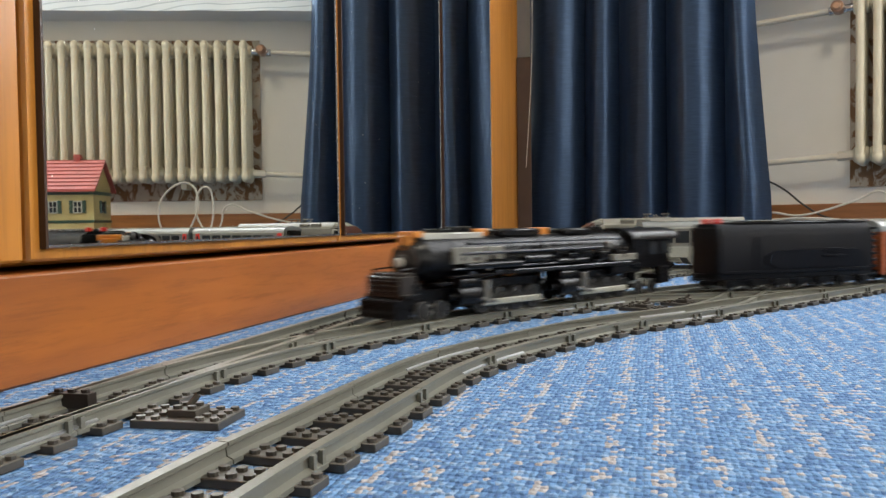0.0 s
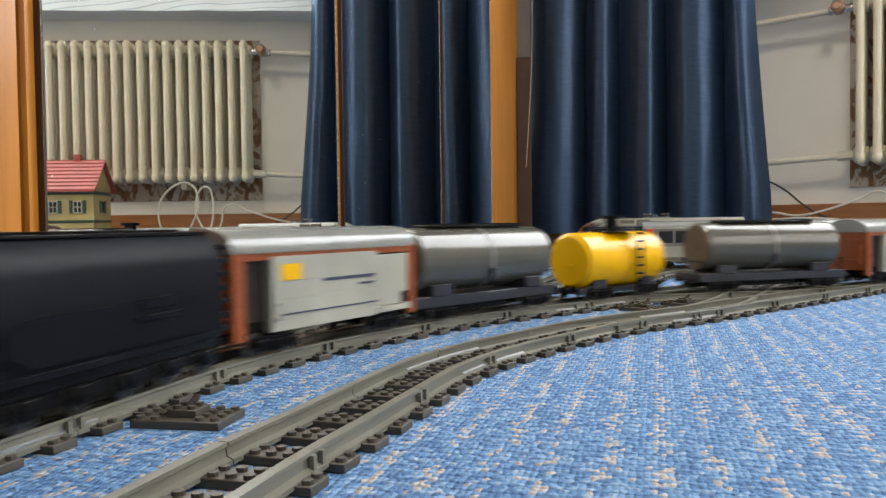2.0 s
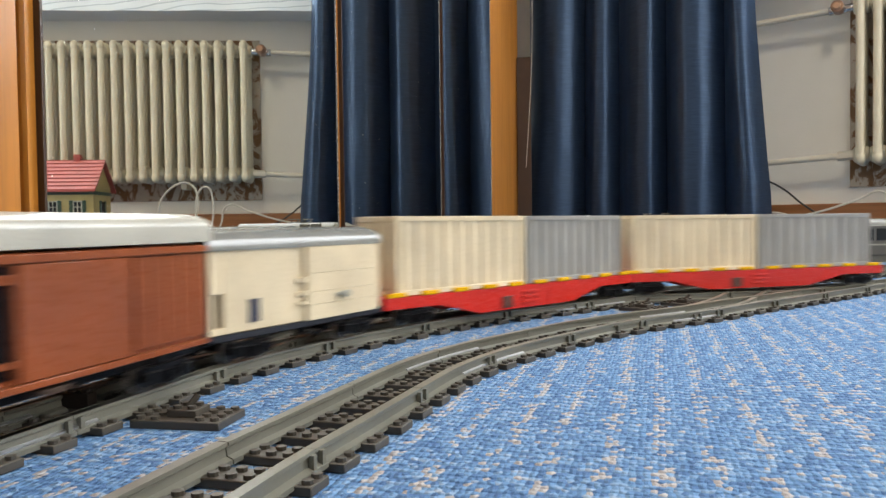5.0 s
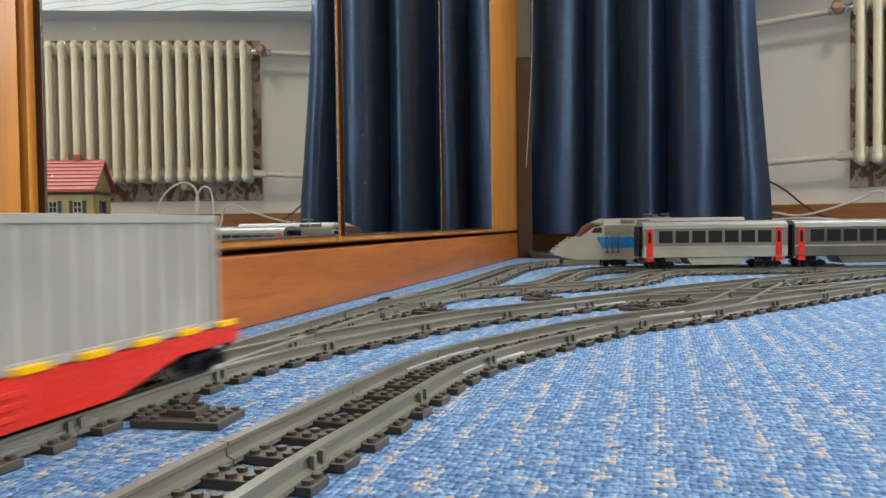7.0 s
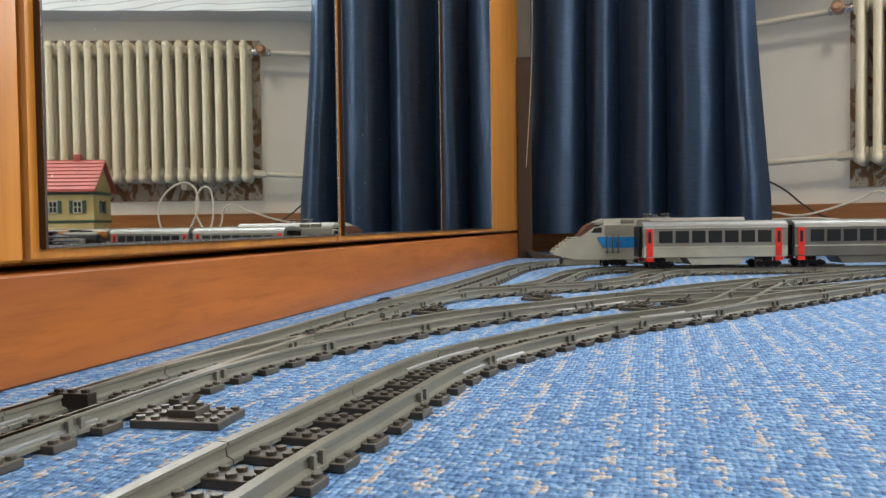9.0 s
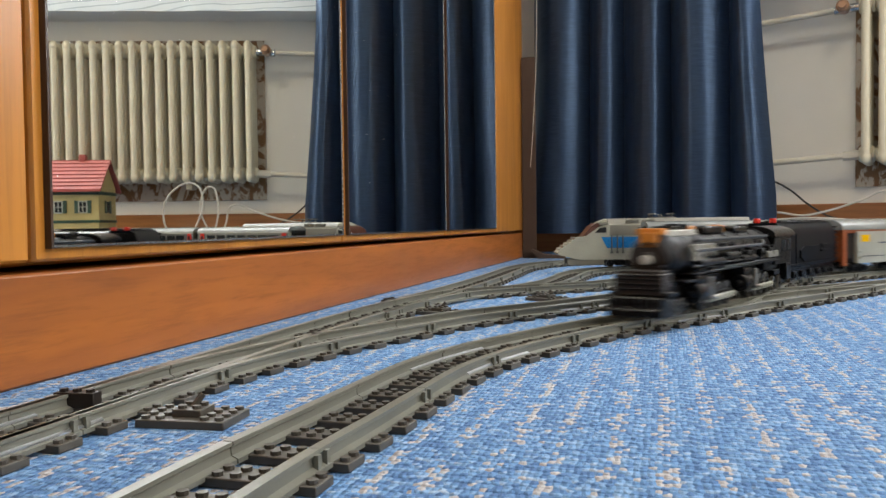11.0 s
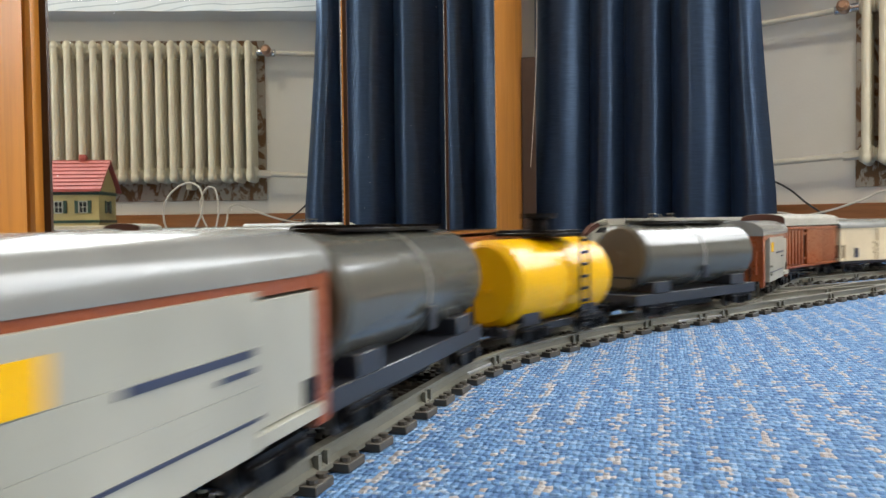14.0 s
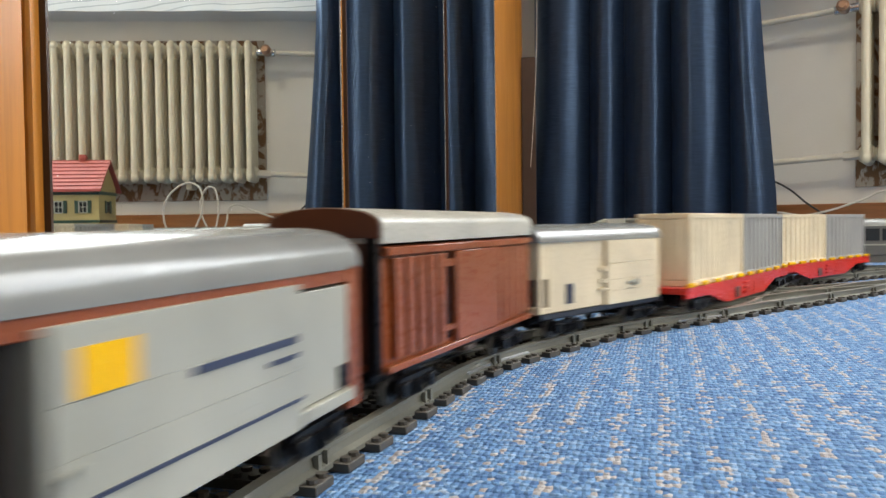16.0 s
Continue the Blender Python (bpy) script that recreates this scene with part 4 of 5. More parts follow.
def white_car(half, label):
    r = thing("refrigerator_car", pose(0, 0, 0), label, "toy boxcar", "freight cars")
    W = 0.0265
    part("underframe", box(nb(), -half + 0.004, half - 0.004, -0.022, 0.022, 0.0185, 0.0245, 0.0006), "black", r)
    cab = half - 0.014
    part("body", box(nb(), -half + 0.002, cab, -W, W, 0.0245, 0.0865, 0.0007), "tan", r)
    b = nb()
    box(b, cab, half - 0.002, -W, W, 0.0245, 0.0290, 0.0005)
    box(b, cab, half - 0.002, -W, W, 0.058, 0.0865, 0.0006)
    box(b, half - 0.006, half - 0.002, -W, -W + 0.004, 0.029, 0.058)
    box(b, half - 0.006, half - 0.002, W - 0.004, W, 0.029, 0.058)
    part("brake_platform", b, "tan", r)
    # dark sheet over the cream wall puts the recess's shade into colour
    part("platform_dark", box(nb(), cab - 0.0005, cab + 0.0012, -W + 0.004, W - 0.004, 0.029, 0.058), "brown_dark", r, "dark sheet painted as the shade in the platform recess")
    b = nb()
    for y in (-0.02, 0.02):
        cyl(b, (half - 0.001, y, 0.03), (half - 0.001, y, 0.056), 0.0012, 8)
    part("grab_iron", b, "black", r)
    for y in (-1, 1):
        part("small_window", box(nb(), cab - 0.034, cab - 0.024, *sorted((y * W, y * (W + 0.0008))), 0.030, 0.053), "navy", r, "small dark window")
        b = nb()
        box(b, -half + 0.012, 0.004, *sorted((y * W, y * (W + 0.0028))), 0.0245, 0.0855, 0.0003)
        d = part("sliding_door", b, "tan", r, "cream sliding door with plank seams")
        b = nb()
        for z0, z1 in ((0.0245, 0.0385), (0.0387, 0.0525), (0.0527, 0.0662), (0.0664, 0.0855)):
            box(b, -half + 0.0121, 0.0039, *sorted((y * (W + 0.0028), y * (W + 0.0036))), z0, z1, 0.0002)
        part("plank", b, "tan", d)
        b = nb()
        cyl(b, (-half * 0.42, y * (W + 0.0036), 0.047), (-half * 0.42, y * (W + 0.007), 0.047), 0.0042, 14, bev=0.0006)
        box(b, -half * 0.42, -half * 0.42 + 0.012, *sorted((y * (W + 0.0040), y * (W + 0.0062))), 0.046, 0.0495, 0.0005)
        part("door_handle", b, "white", d)
        b = nb()
        for z in (0.040, 0.050, 0.060):
            box(b, 0.0045, 0.012, *sorted((y * W, y * (W + 0.003))), z, z + 0.004, 0.0004)
        part("latch", b, "tan", r)
        b = nb()
        yy = y * 0.0255
        for i in range(16):
            a0, a1 = 2 * math.pi * i / 16, 2 * math.pi * (i + 1) / 16
            cyl(b, (-0.012 + 0.016 * math.cos(a0), yy, 0.0225 + 0.0085 * math.sin(a0)), (-0.012 + 0.016 * math.cos(a1), yy, 0.0225 + 0.0085 * math.sin(a1)), 0.0013, 6)
        part("hose_loop", b, "black", r)
        part("sill", box(nb(), -half + 0.002, half - 0.002, *sorted((y * (W - 0.003), y * (W + 0.001))), 0.0205, 0.0243), "frame", r)
    part("roof", arched(nb(), W + 0.0015, 0.0868, 0.0130, -half, half, 14, lip=0.001), "roof", r, "curved shiny grey roof")
    for x in (-half * 0.62, half * 0.62):
        bogie(r, x, 0.028, 0.0190)
    couplers(r, half)
    raise_body(r)
    return r


def container(parent_m, half, mat, label):
    """A corrugated shipping box with framed ends."""
    r = thing("shipping_container", parent_m, label, "toy container", "containers")
    H, W = 0.0695, 0.0265
    part("shell", box(nb(), -half + 0.0012, half - 0.0012, -W + 0.0018, W - 0.0018, 0.0005, H - 0.0006, 0.0004), mat, r)
    b = nb()
    for x in (-half, half - 0.0042):
        for y in (-W, W - 0.0042):
            box(b, x, x + 0.0042, y, y + 0.0042, 0, H, 0.0004)
    for y in (-W, W - 0.0034):
        box(b, -half + 0.0042, half - 0.0042, y, y + 0.0034, 0, 0.0046, 0.0003)
        box(b, -half + 0.0042, half - 0.0042, y, y + 0.0034, H - 0.0046, H, 0.0003)
    for x in (-half, half - 0.0034):
        box(b, x, x + 0.0034, -W + 0.0042, W - 0.0042, 0, 0.0046, 0.0003)
        box(b, x, x + 0.0034, -W + 0.0042, W - 0.0042, H - 0.0046, H, 0.0003)
    part("frame", b, mat, r)
    n = 10
    for y in (-1, 1):
        b = nb()
        for i in range(n):
            x = -half + 0.011 + i * (2 * half - 0.022) / (n - 1)
            prism(b, [(x - 0.0042, y * (W - 0.0019)), (x - 0.0024, y * (W - 0.0003)), (x + 0.0024, y * (W - 0.0003)), (x + 0.0042, y * (W - 0.0019))], "z", 0.0046, H - 0.0046)
        part("corrugated_side", b, mat, r)
    b = nb()
    for y in (-0.012, 0.0125):
        box(b, half - 0.0014, half - 0.0002, y - 0.011, y + 0.0105, 0.006, H - 0.006, 0.0004)
    for y in (-0.015, -0.006, 0.006, 0.015):
        cyl(b, (half + 0.0002, y, 0.006), (half + 0.0002, y, H - 0.006), 0.0009, 6)
    part("door", b, mat, r)
    return r


def container_wagon(half, label):
    r = thing("container_wagon", pose(0, 0, 0), label, "toy flat wagon", "freight cars")
    deck = 0.0385
    part("deck", box(nb(), -half + 0.002, half - 0.002, -0.0255, 0.0255, deck - 0.0065, deck, 0.0006), "red", r, "bright red deck")
    for y in (-1, 1):
        out = [(-half + 0.002, deck - 0.0005), (half - 0.002, deck - 0.0005), (half - 0.002, deck - 0.0105), (half * 0.66, deck - 0.0105), (half * 0.38, 0.0155), (-half * 0.38, 0.0155), (-half * 0.66, deck - 0.0105), (-half + 0.002, deck - 0.0105)]
        s = part("side_sill", prism(nb(), out, "y", *sorted((y * 0.0245, y * 0.0285))), "red", r, "bright red fish-bellied sill")
        b = nb()
        for x in (-half * 0.16, half * 0.16):
            box(b, x - 0.0005, x + 0.0005, *sorted((y * 0.0285, y * 0.0289)), 0.0160, 0.0300)
        for z in (0.0215, 0.0265, 0.0315):
            box(b, -0.012, 0.012, *sorted((y * 0.0285, y * 0.0305)), z - 0.0014, z + 0.0014, 0.0004)
        part("rib", b, "red", s)
        part("hatch", box(nb(), half * 0.14, half * 0.14 + 0.016, *sorted((y * 0.0285, y * 0.0296)), 0.0175, 0.0290, 0.0004), "brown_dark", s, "dark square hatch")
        b = nb()
        for i in range(10):
            x = -half + 0.016 + i * (2 * half - 0.032) / 9
            box(b, x - 0.0105, x + 0.0105, *sorted((y * 0.0255, y * 0.0295)), deck - 0.0003, deck + 0.0036, 0.0005)
        part("yellow_cleat", b, "yellow", r, "yellow container cleats")
    for x in (-half * 0.80, half * 0.80):
        bogie(r, x, 0.030, 0.0322)
    couplers(r, half)
    return r


def tender(half, label):
    r = thing("tender", pose(0, 0, 0), label, "toy train tender", "freight cars")
    W = 0.0285
    part("underframe", box(nb(), -half + 0.003, half - 0.003, -0.0245, 0.0245, 0.0265, 0.0335, 0.0006), "black", r)
    out = [(-W + 0.003, 0.0335), (-W, 0.0365), (-W, 0.0800), (-W + 0.004, 0.0900), (-W + 0.010, 0.0965), (W - 0.010, 0.0965), (W - 0.004, 0.0900), (W, 0.0800), (W, 0.0365), (W - 0.003, 0.0335)]
    part("body", prism(nb(), out, "x", -half + 0.006, half - 0.004), "tender", r, "blue-black smooth tank body")
    for y in (-1, 1):
        b = nb()
        bulge = [(half * 0.42, 0.0460), (half * 0.30, 0.0400), (-half * 0.72, 0.0400), (-half * 0.80, 0.0460), (-half * 0.80, 0.0560), (-half * 0.72, 0.0620), (half * 0.30, 0.0620), (half * 0.42, 0.0560)]
        prism(b, bulge, "y", *sorted((y * (W - 0.001), y * (W + 0.0022))))
        box(b, -half * 0.55, -half * 0.28, *sorted((y * (W + 0.002), y * (W + 0.0042))), 0.0520, 0.0550, 0.0004)
        box(b, -half * 0.52, -half * 0.30, *sorted((y * (W + 0.002), y * (W + 0.0034))), 0.0580, 0.0640, 0.0004)
        box(b, -half + 0.008, half - 0.006, *sorted((y * W, y * (W + 0.0014))), 0.0338, 0.0375, 0.0003)
        box(b, half * 0.50, half * 0.56, *sorted((y * W, y * (W + 0.0012))), 0.0375, 0.0800, 0.0003)
        part("side_bulge", b, "tender", r)
    b = nb()
    box(b, -half + 0.010, half - 0.020, -0.020, 0.020, 0.0965, 0.0985, 0.0005)
    for i in range(6):
        x = -half * 0.7 + i * half * 0.24
        box(b, x - 0.008, x + 0.008, -0.016, 0.016, 0.0985, 0.1000, 0.0004)
    part("coal_deck", b, "black", r)
    for y in (-0.010, 0.012):
        part("red_stud", cyl(nb(), (half - 0.012, y, 0.0965), (half - 0.012, y, 0.1030), 0.0048, 14, bev=0.0006), "red", r, "small red lamp cap")
    b = nb()
    for z in (0.036, 0.0445, 0.053, 0.0615, 0.070, 0.0785, 0.087):
        box(b, -half - 0.0005, -half + 0.0075, -W - 0.001, W + 0.001, z, z + 0.0032, 0.0004)
    part("ladder", b, "black", r, "black end ladder steps")
    part("front_plate", box(nb(), half - 0.0045, half - 0.0015, -W + 0.002, W - 0.002, 0.034, 0.092, 0.0005), "black", r)
    wheels = part("wheel_frame", box(nb(), -half * 0.9, half * 0.9, -0.0225, 0.0225, 0.0185, 0.0265, 0.0006), "black", r)
    for i in range(7):
        x = -half * 0.84 + i * half * 1.68 / 6
        wheelset(wheels, x, 0.0088, 0.0205, 0.0050)
        for y in (-1, 1):
            b = box(nb(), x - 0.0075, x + 0.0075, *sorted((y * 0.0240, y * 0.0285)), 0.0175, 0.0265, 0.0006)
            cyl(b, (x, y * 0.0285, 0.0205), (x, y * 0.0298, 0.0205), 0.0026, 10)
            part("axle_box", b, "black", wheels)
    couplers(r, half)
    return r


def locomotive(half, label):
    """Articulated steam engine: pilot, smokebox, boiler, two sets of drivers with rods, cab."""
    r = thing("steam_locomotive", pose(0, 0, 0), label, "toy locomotive", "freight cars")
    zc, R = 0.0715, 0.0245
    b = nb()
    cyl(b, (-half * 0.55, 0, zc), (half * 0.80, 0, zc), R, 36)
    cyl(b, (half * 0.80, 0, zc), (half * 0.845, 0, zc), R, 36, R * 0.82)
    for x in (-0.5, -0.3, -0.1, 0.1, 0.3, 0.5, 0.66):
        cyl(b, (x * half, 0, zc), (x * half + 0.004, 0, zc), R + 0.0008, 36)
    part("boiler", b, "black", r)
    b = nb()
    cyl(b, (half * 0.845, 0, zc), (half * 0.862, 0, zc), 0.0185, 28, bev=0.0012)
    cyl(b, (half * 0.862, 0, zc), (half * 0.875, 0, zc), 0.0080, 16, bev=0.0008)
    for i in range(8):
        a = 2 * math.pi * i / 8
        cyl(b, (half * 0.862, 0.0155 * math.cos(a), zc + 0.0155 * math.sin(a)), (half * 0.867, 0.0155 * math.cos(a), zc + 0.0155 * math.sin(a)), 0.0018, 8)
    part("smokebox_front", b, "dark_brick", r, "dark brown smokebox front")
    part("smokebox_top", box(nb(), half * 0.46, half * 0.80, -0.0125, 0.0125, 0.0925, 0.0992, 0.0010), "grey", r, "light grey plate on the smokebox")
    b = nb()
    box(b, half * 0.875, half * 0.965, -0.0235, 0.0235, 0.0340, 0.0560, 0.0012)
    box(b, half * 0.875, half * 0.955, -0.0205, 0.0205, 0.0560, 0.0600, 0.0008)
    part("pilot_box", b, "dark_brick", r, "dark brown front deck box")
    for z in (0.0385, 0.0430, 0.0475, 0.0520):
        part("deck_slat", box(nb(), half * 0.962, half * 0.970, -0.0215, 0.0215, z, z + 0.0024, 0.0003), "black", r)
    rng = random.Random(4)
    for y in (-1, 1):
        for i in range(26):
            x, z = half * (-0.50 + i * 0.046 + rng.uniform(-0.012, 0.012)), rng.choice((0.0545, 0.0600, 0.0665, 0.0740, 0.0810))
            out = 0.0235 if z > 0.078 else 0.0275
            b = nb()
            if rng.random() < 0.5:
                box(b, x - rng.uniform(0.002, 0.005), x + rng.uniform(0.002, 0.005), *sorted((y * (out - 0.006), y * (out + rng.uniform(0.001, 0.004)))), z - 0.003, z + 0.003, 0.0004)
            else:
                cyl(b, (x, y * (out - 0.006), z), (x, y * (out + rng.uniform(0.002, 0.005)), z), rng.uniform(0.0018, 0.0036), 10, bev=0.0004)
            part("fitting", b, rng.choice(("black", "black", "frame", "coach_grey")), r)
    part("bell_bracket", box(box(nb(), half * 0.80, half * 0.85, -0.012, 0.012, 0.0950, 0.1010, 0.0006), half * 0.83, half * 0.862, -0.008, 0.008, 0.083, 0.097, 0.0005), "orange", r, "orange front bracket")
    b = nb()
    box(b, half * 0.62, half * 0.72, -0.010, 0.010, 0.0960, 0.1030, 0.0008)
    cyl(b, (half * 0.60, 0, 0.094), (half * 0.60, 0, 0.105), 0.009, 16, bev=0.0008)
    cyl(b, (half * 0.53, 0, 0.094), (half * 0.53, 0, 0.105), 0.009, 16, bev=0.0008)
    box(b, half * 0.08, half * 0.36, -0.0125, 0.0125, 0.0930, 0.1020, 0.0020)
    box(b, -half * 0.30, -half * 0.08, -0.0125, 0.0125, 0.0930, 0.1010, 0.0020)
    for x in (-0.02, 0.02, -0.36, -0.42):
        cyl(b, (half * x, 0, 0.094), (half * x, 0, 0.1025), 0.005, 12, bev=0.0006)
    part("steam_dome", b, "black", r)
    b = nb()
    for x in (0.45, 0.04):
        box(b, half * x - 0.010, half * x + 0.010, -0.007, 0.007, 0.0945, 0.1025, 0.0008)
    part("sand_box", b, "orange", r, "orange-brown box on the boiler")
    for y in (-1, 1):
        b = nb()
        for z, x0, x1, yy in ((0.0885, -0.45, 0.60, 0.0255), (0.0790, -0.30, 0.66, 0.0290), (0.0620, -0.10, 0.70, 0.0300), (0.0555, -0.52, 0.35, 0.0310)):
            cyl(b, (half * x0, y * yy, z), (half * x1, y * yy, z), 0.0016, 8)
        for x in (-0.4, -0.2, 0.0, 0.2, 0.4, 0.6):
            cyl(b, (half * x, y * 0.022, 0.0885), (half * x, y * 0.0262, 0.0885), 0.0020, 8)
        part("handrail", b, "frame", r, "dark slate pipework")
        b = nb()
        for x0, x1, z in ((0.30, 0.64, 0.0655), (0.10, 0.28, 0.0700), (-0.16, 0.06, 0.0640)):
            cyl(b, (half * x0, y * 0.0285, z), (half * x1, y * 0.0285, z), 0.0046, 14, bev=0.0008)
        for x in (0.16, -0.06, -0.30, -0.46):
            box(b, half * x - 0.009, half * x + 0.009, *sorted((y * 0.0235, y * 0.0315)), 0.0610, 0.0740, 0.0008)
            cyl(b, (half * x, y * 0.0315, 0.0680), (half * x, y * 0.0330, 0.0680), 0.0034, 10)
        part("air_tank", b, "black", r)
        b = nb()
        box(b, -half * 0.60, half * 0.72, *sorted((y * 0.0200, y * 0.0325)), 0.0505, 0.0530, 0.0004)
        box(b, half * 0.72, half * 0.80, *sorted((y * 0.0200, y * 0.0325)), 0.0440, 0.0465, 0.0004)
        part("running_board", b, "black", r)
        b = nb()
        box(b, half * 0.52, half * 0.70, *sorted((y * 0.0242, y * 0.0292)), 0.0690, 0.0850, 0.0008)
        box(b, half * 0.40, half * 0.505, *sorted((y * 0.0242, y * 0.0280)), 0.0720, 0.0850, 0.0008)
        box(b, -half * 0.56, -half * 0.36, *sorted((y * 0.0250, y * 0.0330)), 0.0590, 0.0700, 0.0008)
        part("side_panel", b, "grey_olive", r, "dull grey side panel")
        b = nb()
        for x in (0.62, -0.02):
            cyl(b, (half * x - 0.012, y * 0.0265, 0.0320), (half * x + 0.016, y * 0.0265, 0.0320), 0.0098, 18, bev=0.0010)
            cyl(b, (half * x - 0.010, y * 0.0265, 0.0445), (half * x + 0.014, y * 0.0265, 0.0445), 0.0062, 14, bev=0.0008)
            cyl(b, (half * x + 0.016, y * 0.0265, 0.0320), (half * x + 0.024, y * 0.0265, 0.0320), 0.0040, 12, 0.0030)
        part("cylinder", b, "black", r, "black steam cylinder")
        for x0 in (0.20, -0.46):
            b = nb()
            xa, xb = half * x0, half * (x0 + 0.32)
            box(b, xa - 0.006, xb + 0.006, *sorted((y * 0.0288, y * 0.0312)), 0.0205, 0.0268, 0.0010)
            for i in range(9):
                xx = xa + (xb - xa) * i / 8
                cyl(b, (xx, y * 0.0312, 0.0236), (xx, y * 0.0322, 0.0236), 0.0023, 10)
            part("side_rod", b, "pale", r, "light grey perforated side rod")
            b = nb()
            cyl(b, (xb - 0.01, y * 0.0335, 0.0250), (xb + half * 0.12, y * 0.0300, 0.0318), 0.0018, 8)
            box(b, xb - 0.002, xb + 0.006, *sorted((y * 0.030, y * 0.034)), 0.024, 0.046, 0.0006)
            part("valve_gear", b, "coach_grey", r)
    for x0 in (0.20, -0.46):
        f = part("driver_frame", box(nb(), half * x0 - 0.014, half * (x0 + 0.32) + 0.014, -0.0155, 0.0155, 0.0240, 0.0460, 0.0008), "black", r)
        for i in range(4):
            x = half * x0 + half * 0.32 * i / 3
            for y in (-1, 1):
                b = nb()
                cyl(b, (x, y * 0.0180, RAIL_TOP + 0.0128), (x, y * 0.0245, RAIL_TOP + 0.0128), 0.0128, 24, bev=0.0010)
                cyl(b, (x, y * 0.0245, RAIL_TOP + 0.0128), (x, y * 0.0275, RAIL_TOP + 0.0128), 0.0036, 10)
                for k in range(6):
                    a = math.pi * k / 3
                    cyl(b, (x + 0.007 * math.cos(a), y * 0.0245, RAIL_TOP + 0.0128 + 0.007 * math.sin(a)), (x + 0.007 * math.cos(a), y * 0.0254, RAIL_TOP + 0.0128 + 0.007 * math.sin(a)), 0.0019, 8)
                part("driving_wheel", b, "wheel", f)
    fr = part("front_frame", box(nb(), half * 0.60, half * 0.95, -0.0165, 0.0165, 0.0260, 0.0400, 0.0008), "black", r)
    for x in (0.74, 0.84):
        wheelset(fr, half * x, 0.0085)
    for x in (-0.66, -0.78):
        wheelset(fr, half * x, 0.0085)
    b = nb()
    prism(b, [(half * 0.92, 0.0150), (half * 0.995, 0.0165), (half * 1.0, 0.0215), (half * 0.965, 0.0330), (half * 0.92, 0.0340)], "y", -0.0260, 0.0260)
    for i in range(9):
        y = -0.024 + i * 0.006
        box(b, half * 0.965, half * 1.0, y - 0.0013, y + 0.0013, 0.0155, 0.0325, 0.0003)
    part("pilot", b, "black", r, "black cowcatcher")
    b = nb()
    box(b, half * 0.88, half * 0.955, -0.0285, 0.0285, 0.0330, 0.0375, 0.0006)
    box(b, half * 0.90, half * 0.945, -0.0160, 0.0160, 0.0375, 0.0545, 0.0008)
    box(b, half * 0.86, half * 0.90, -0.0240, 0.0240, 0.0375, 0.0470, 0.0008)
    for y in (-0.019, 0.019):
        cyl(b, (half * 0.945, y, 0.0375), (half * 0.945, y, 0.0640), 0.0012, 8)
        cyl(b, (half * 0.945, y, 0.0640), (half * 0.865, y * 0.8, 0.0660), 0.0012, 8)
    cyl(b, (half * 0.955, 0, 0.030), (half * 1.005, 0, 0.030), 0.0026, 10)
    part("front_deck", b, "black", r)
    lamp = part("headlight", cyl(nb(), (half * 0.862, 0, 0.0715), (half * 0.895, 0, 0.0715), 0.0052, 16, bev=0.0008), "grey", r, "grey round headlight")
    b = nb()
    box(b, -half * 0.90, -half * 0.56, -0.0285, 0.0285, 0.0450, 0.0860, 0.0010)
    part("cab", b, "black", r, "black cab")
    part("cab_roof", arched(nb(), 0.0300, 0.0860, 0.0140, -half * 0.985, -half * 0.55, 12), "black", r)
    for y in (-1, 1):
        b = nb()
        for x in (-0.86, -0.74):
            box(b, half * x - 0.010, half * x + 0.010, *sorted((y * 0.0285, y * 0.0291)), 0.0660, 0.0820)
        part("cab_window", b, "dark_glass", r, "dark cab window")
        part("cab_step", box(nb(), -half * 0.90, -half * 0.80, *sorted((y * 0.0200, y * 0.0290)), 0.0240, 0.0450, 0.0008), "black", r)
    part("firebox", box(nb(), -half * 0.66, -half * 0.40, -0.0250, 0.0250, 0.0400, 0.0720, 0.0012), "black", r)
    for o in r.children:
        for v in o.data.vertices:
            v.co.z -= 0.0065 * min(1.0, max(0.0, (v.co.z - 0.05) / 0.02))
    part("drawbar", box(nb(), -half * 1.01, -half * 0.86, -0.010, 0.010, 0.0280, 0.0340, 0.0006), "black", r)
    return r


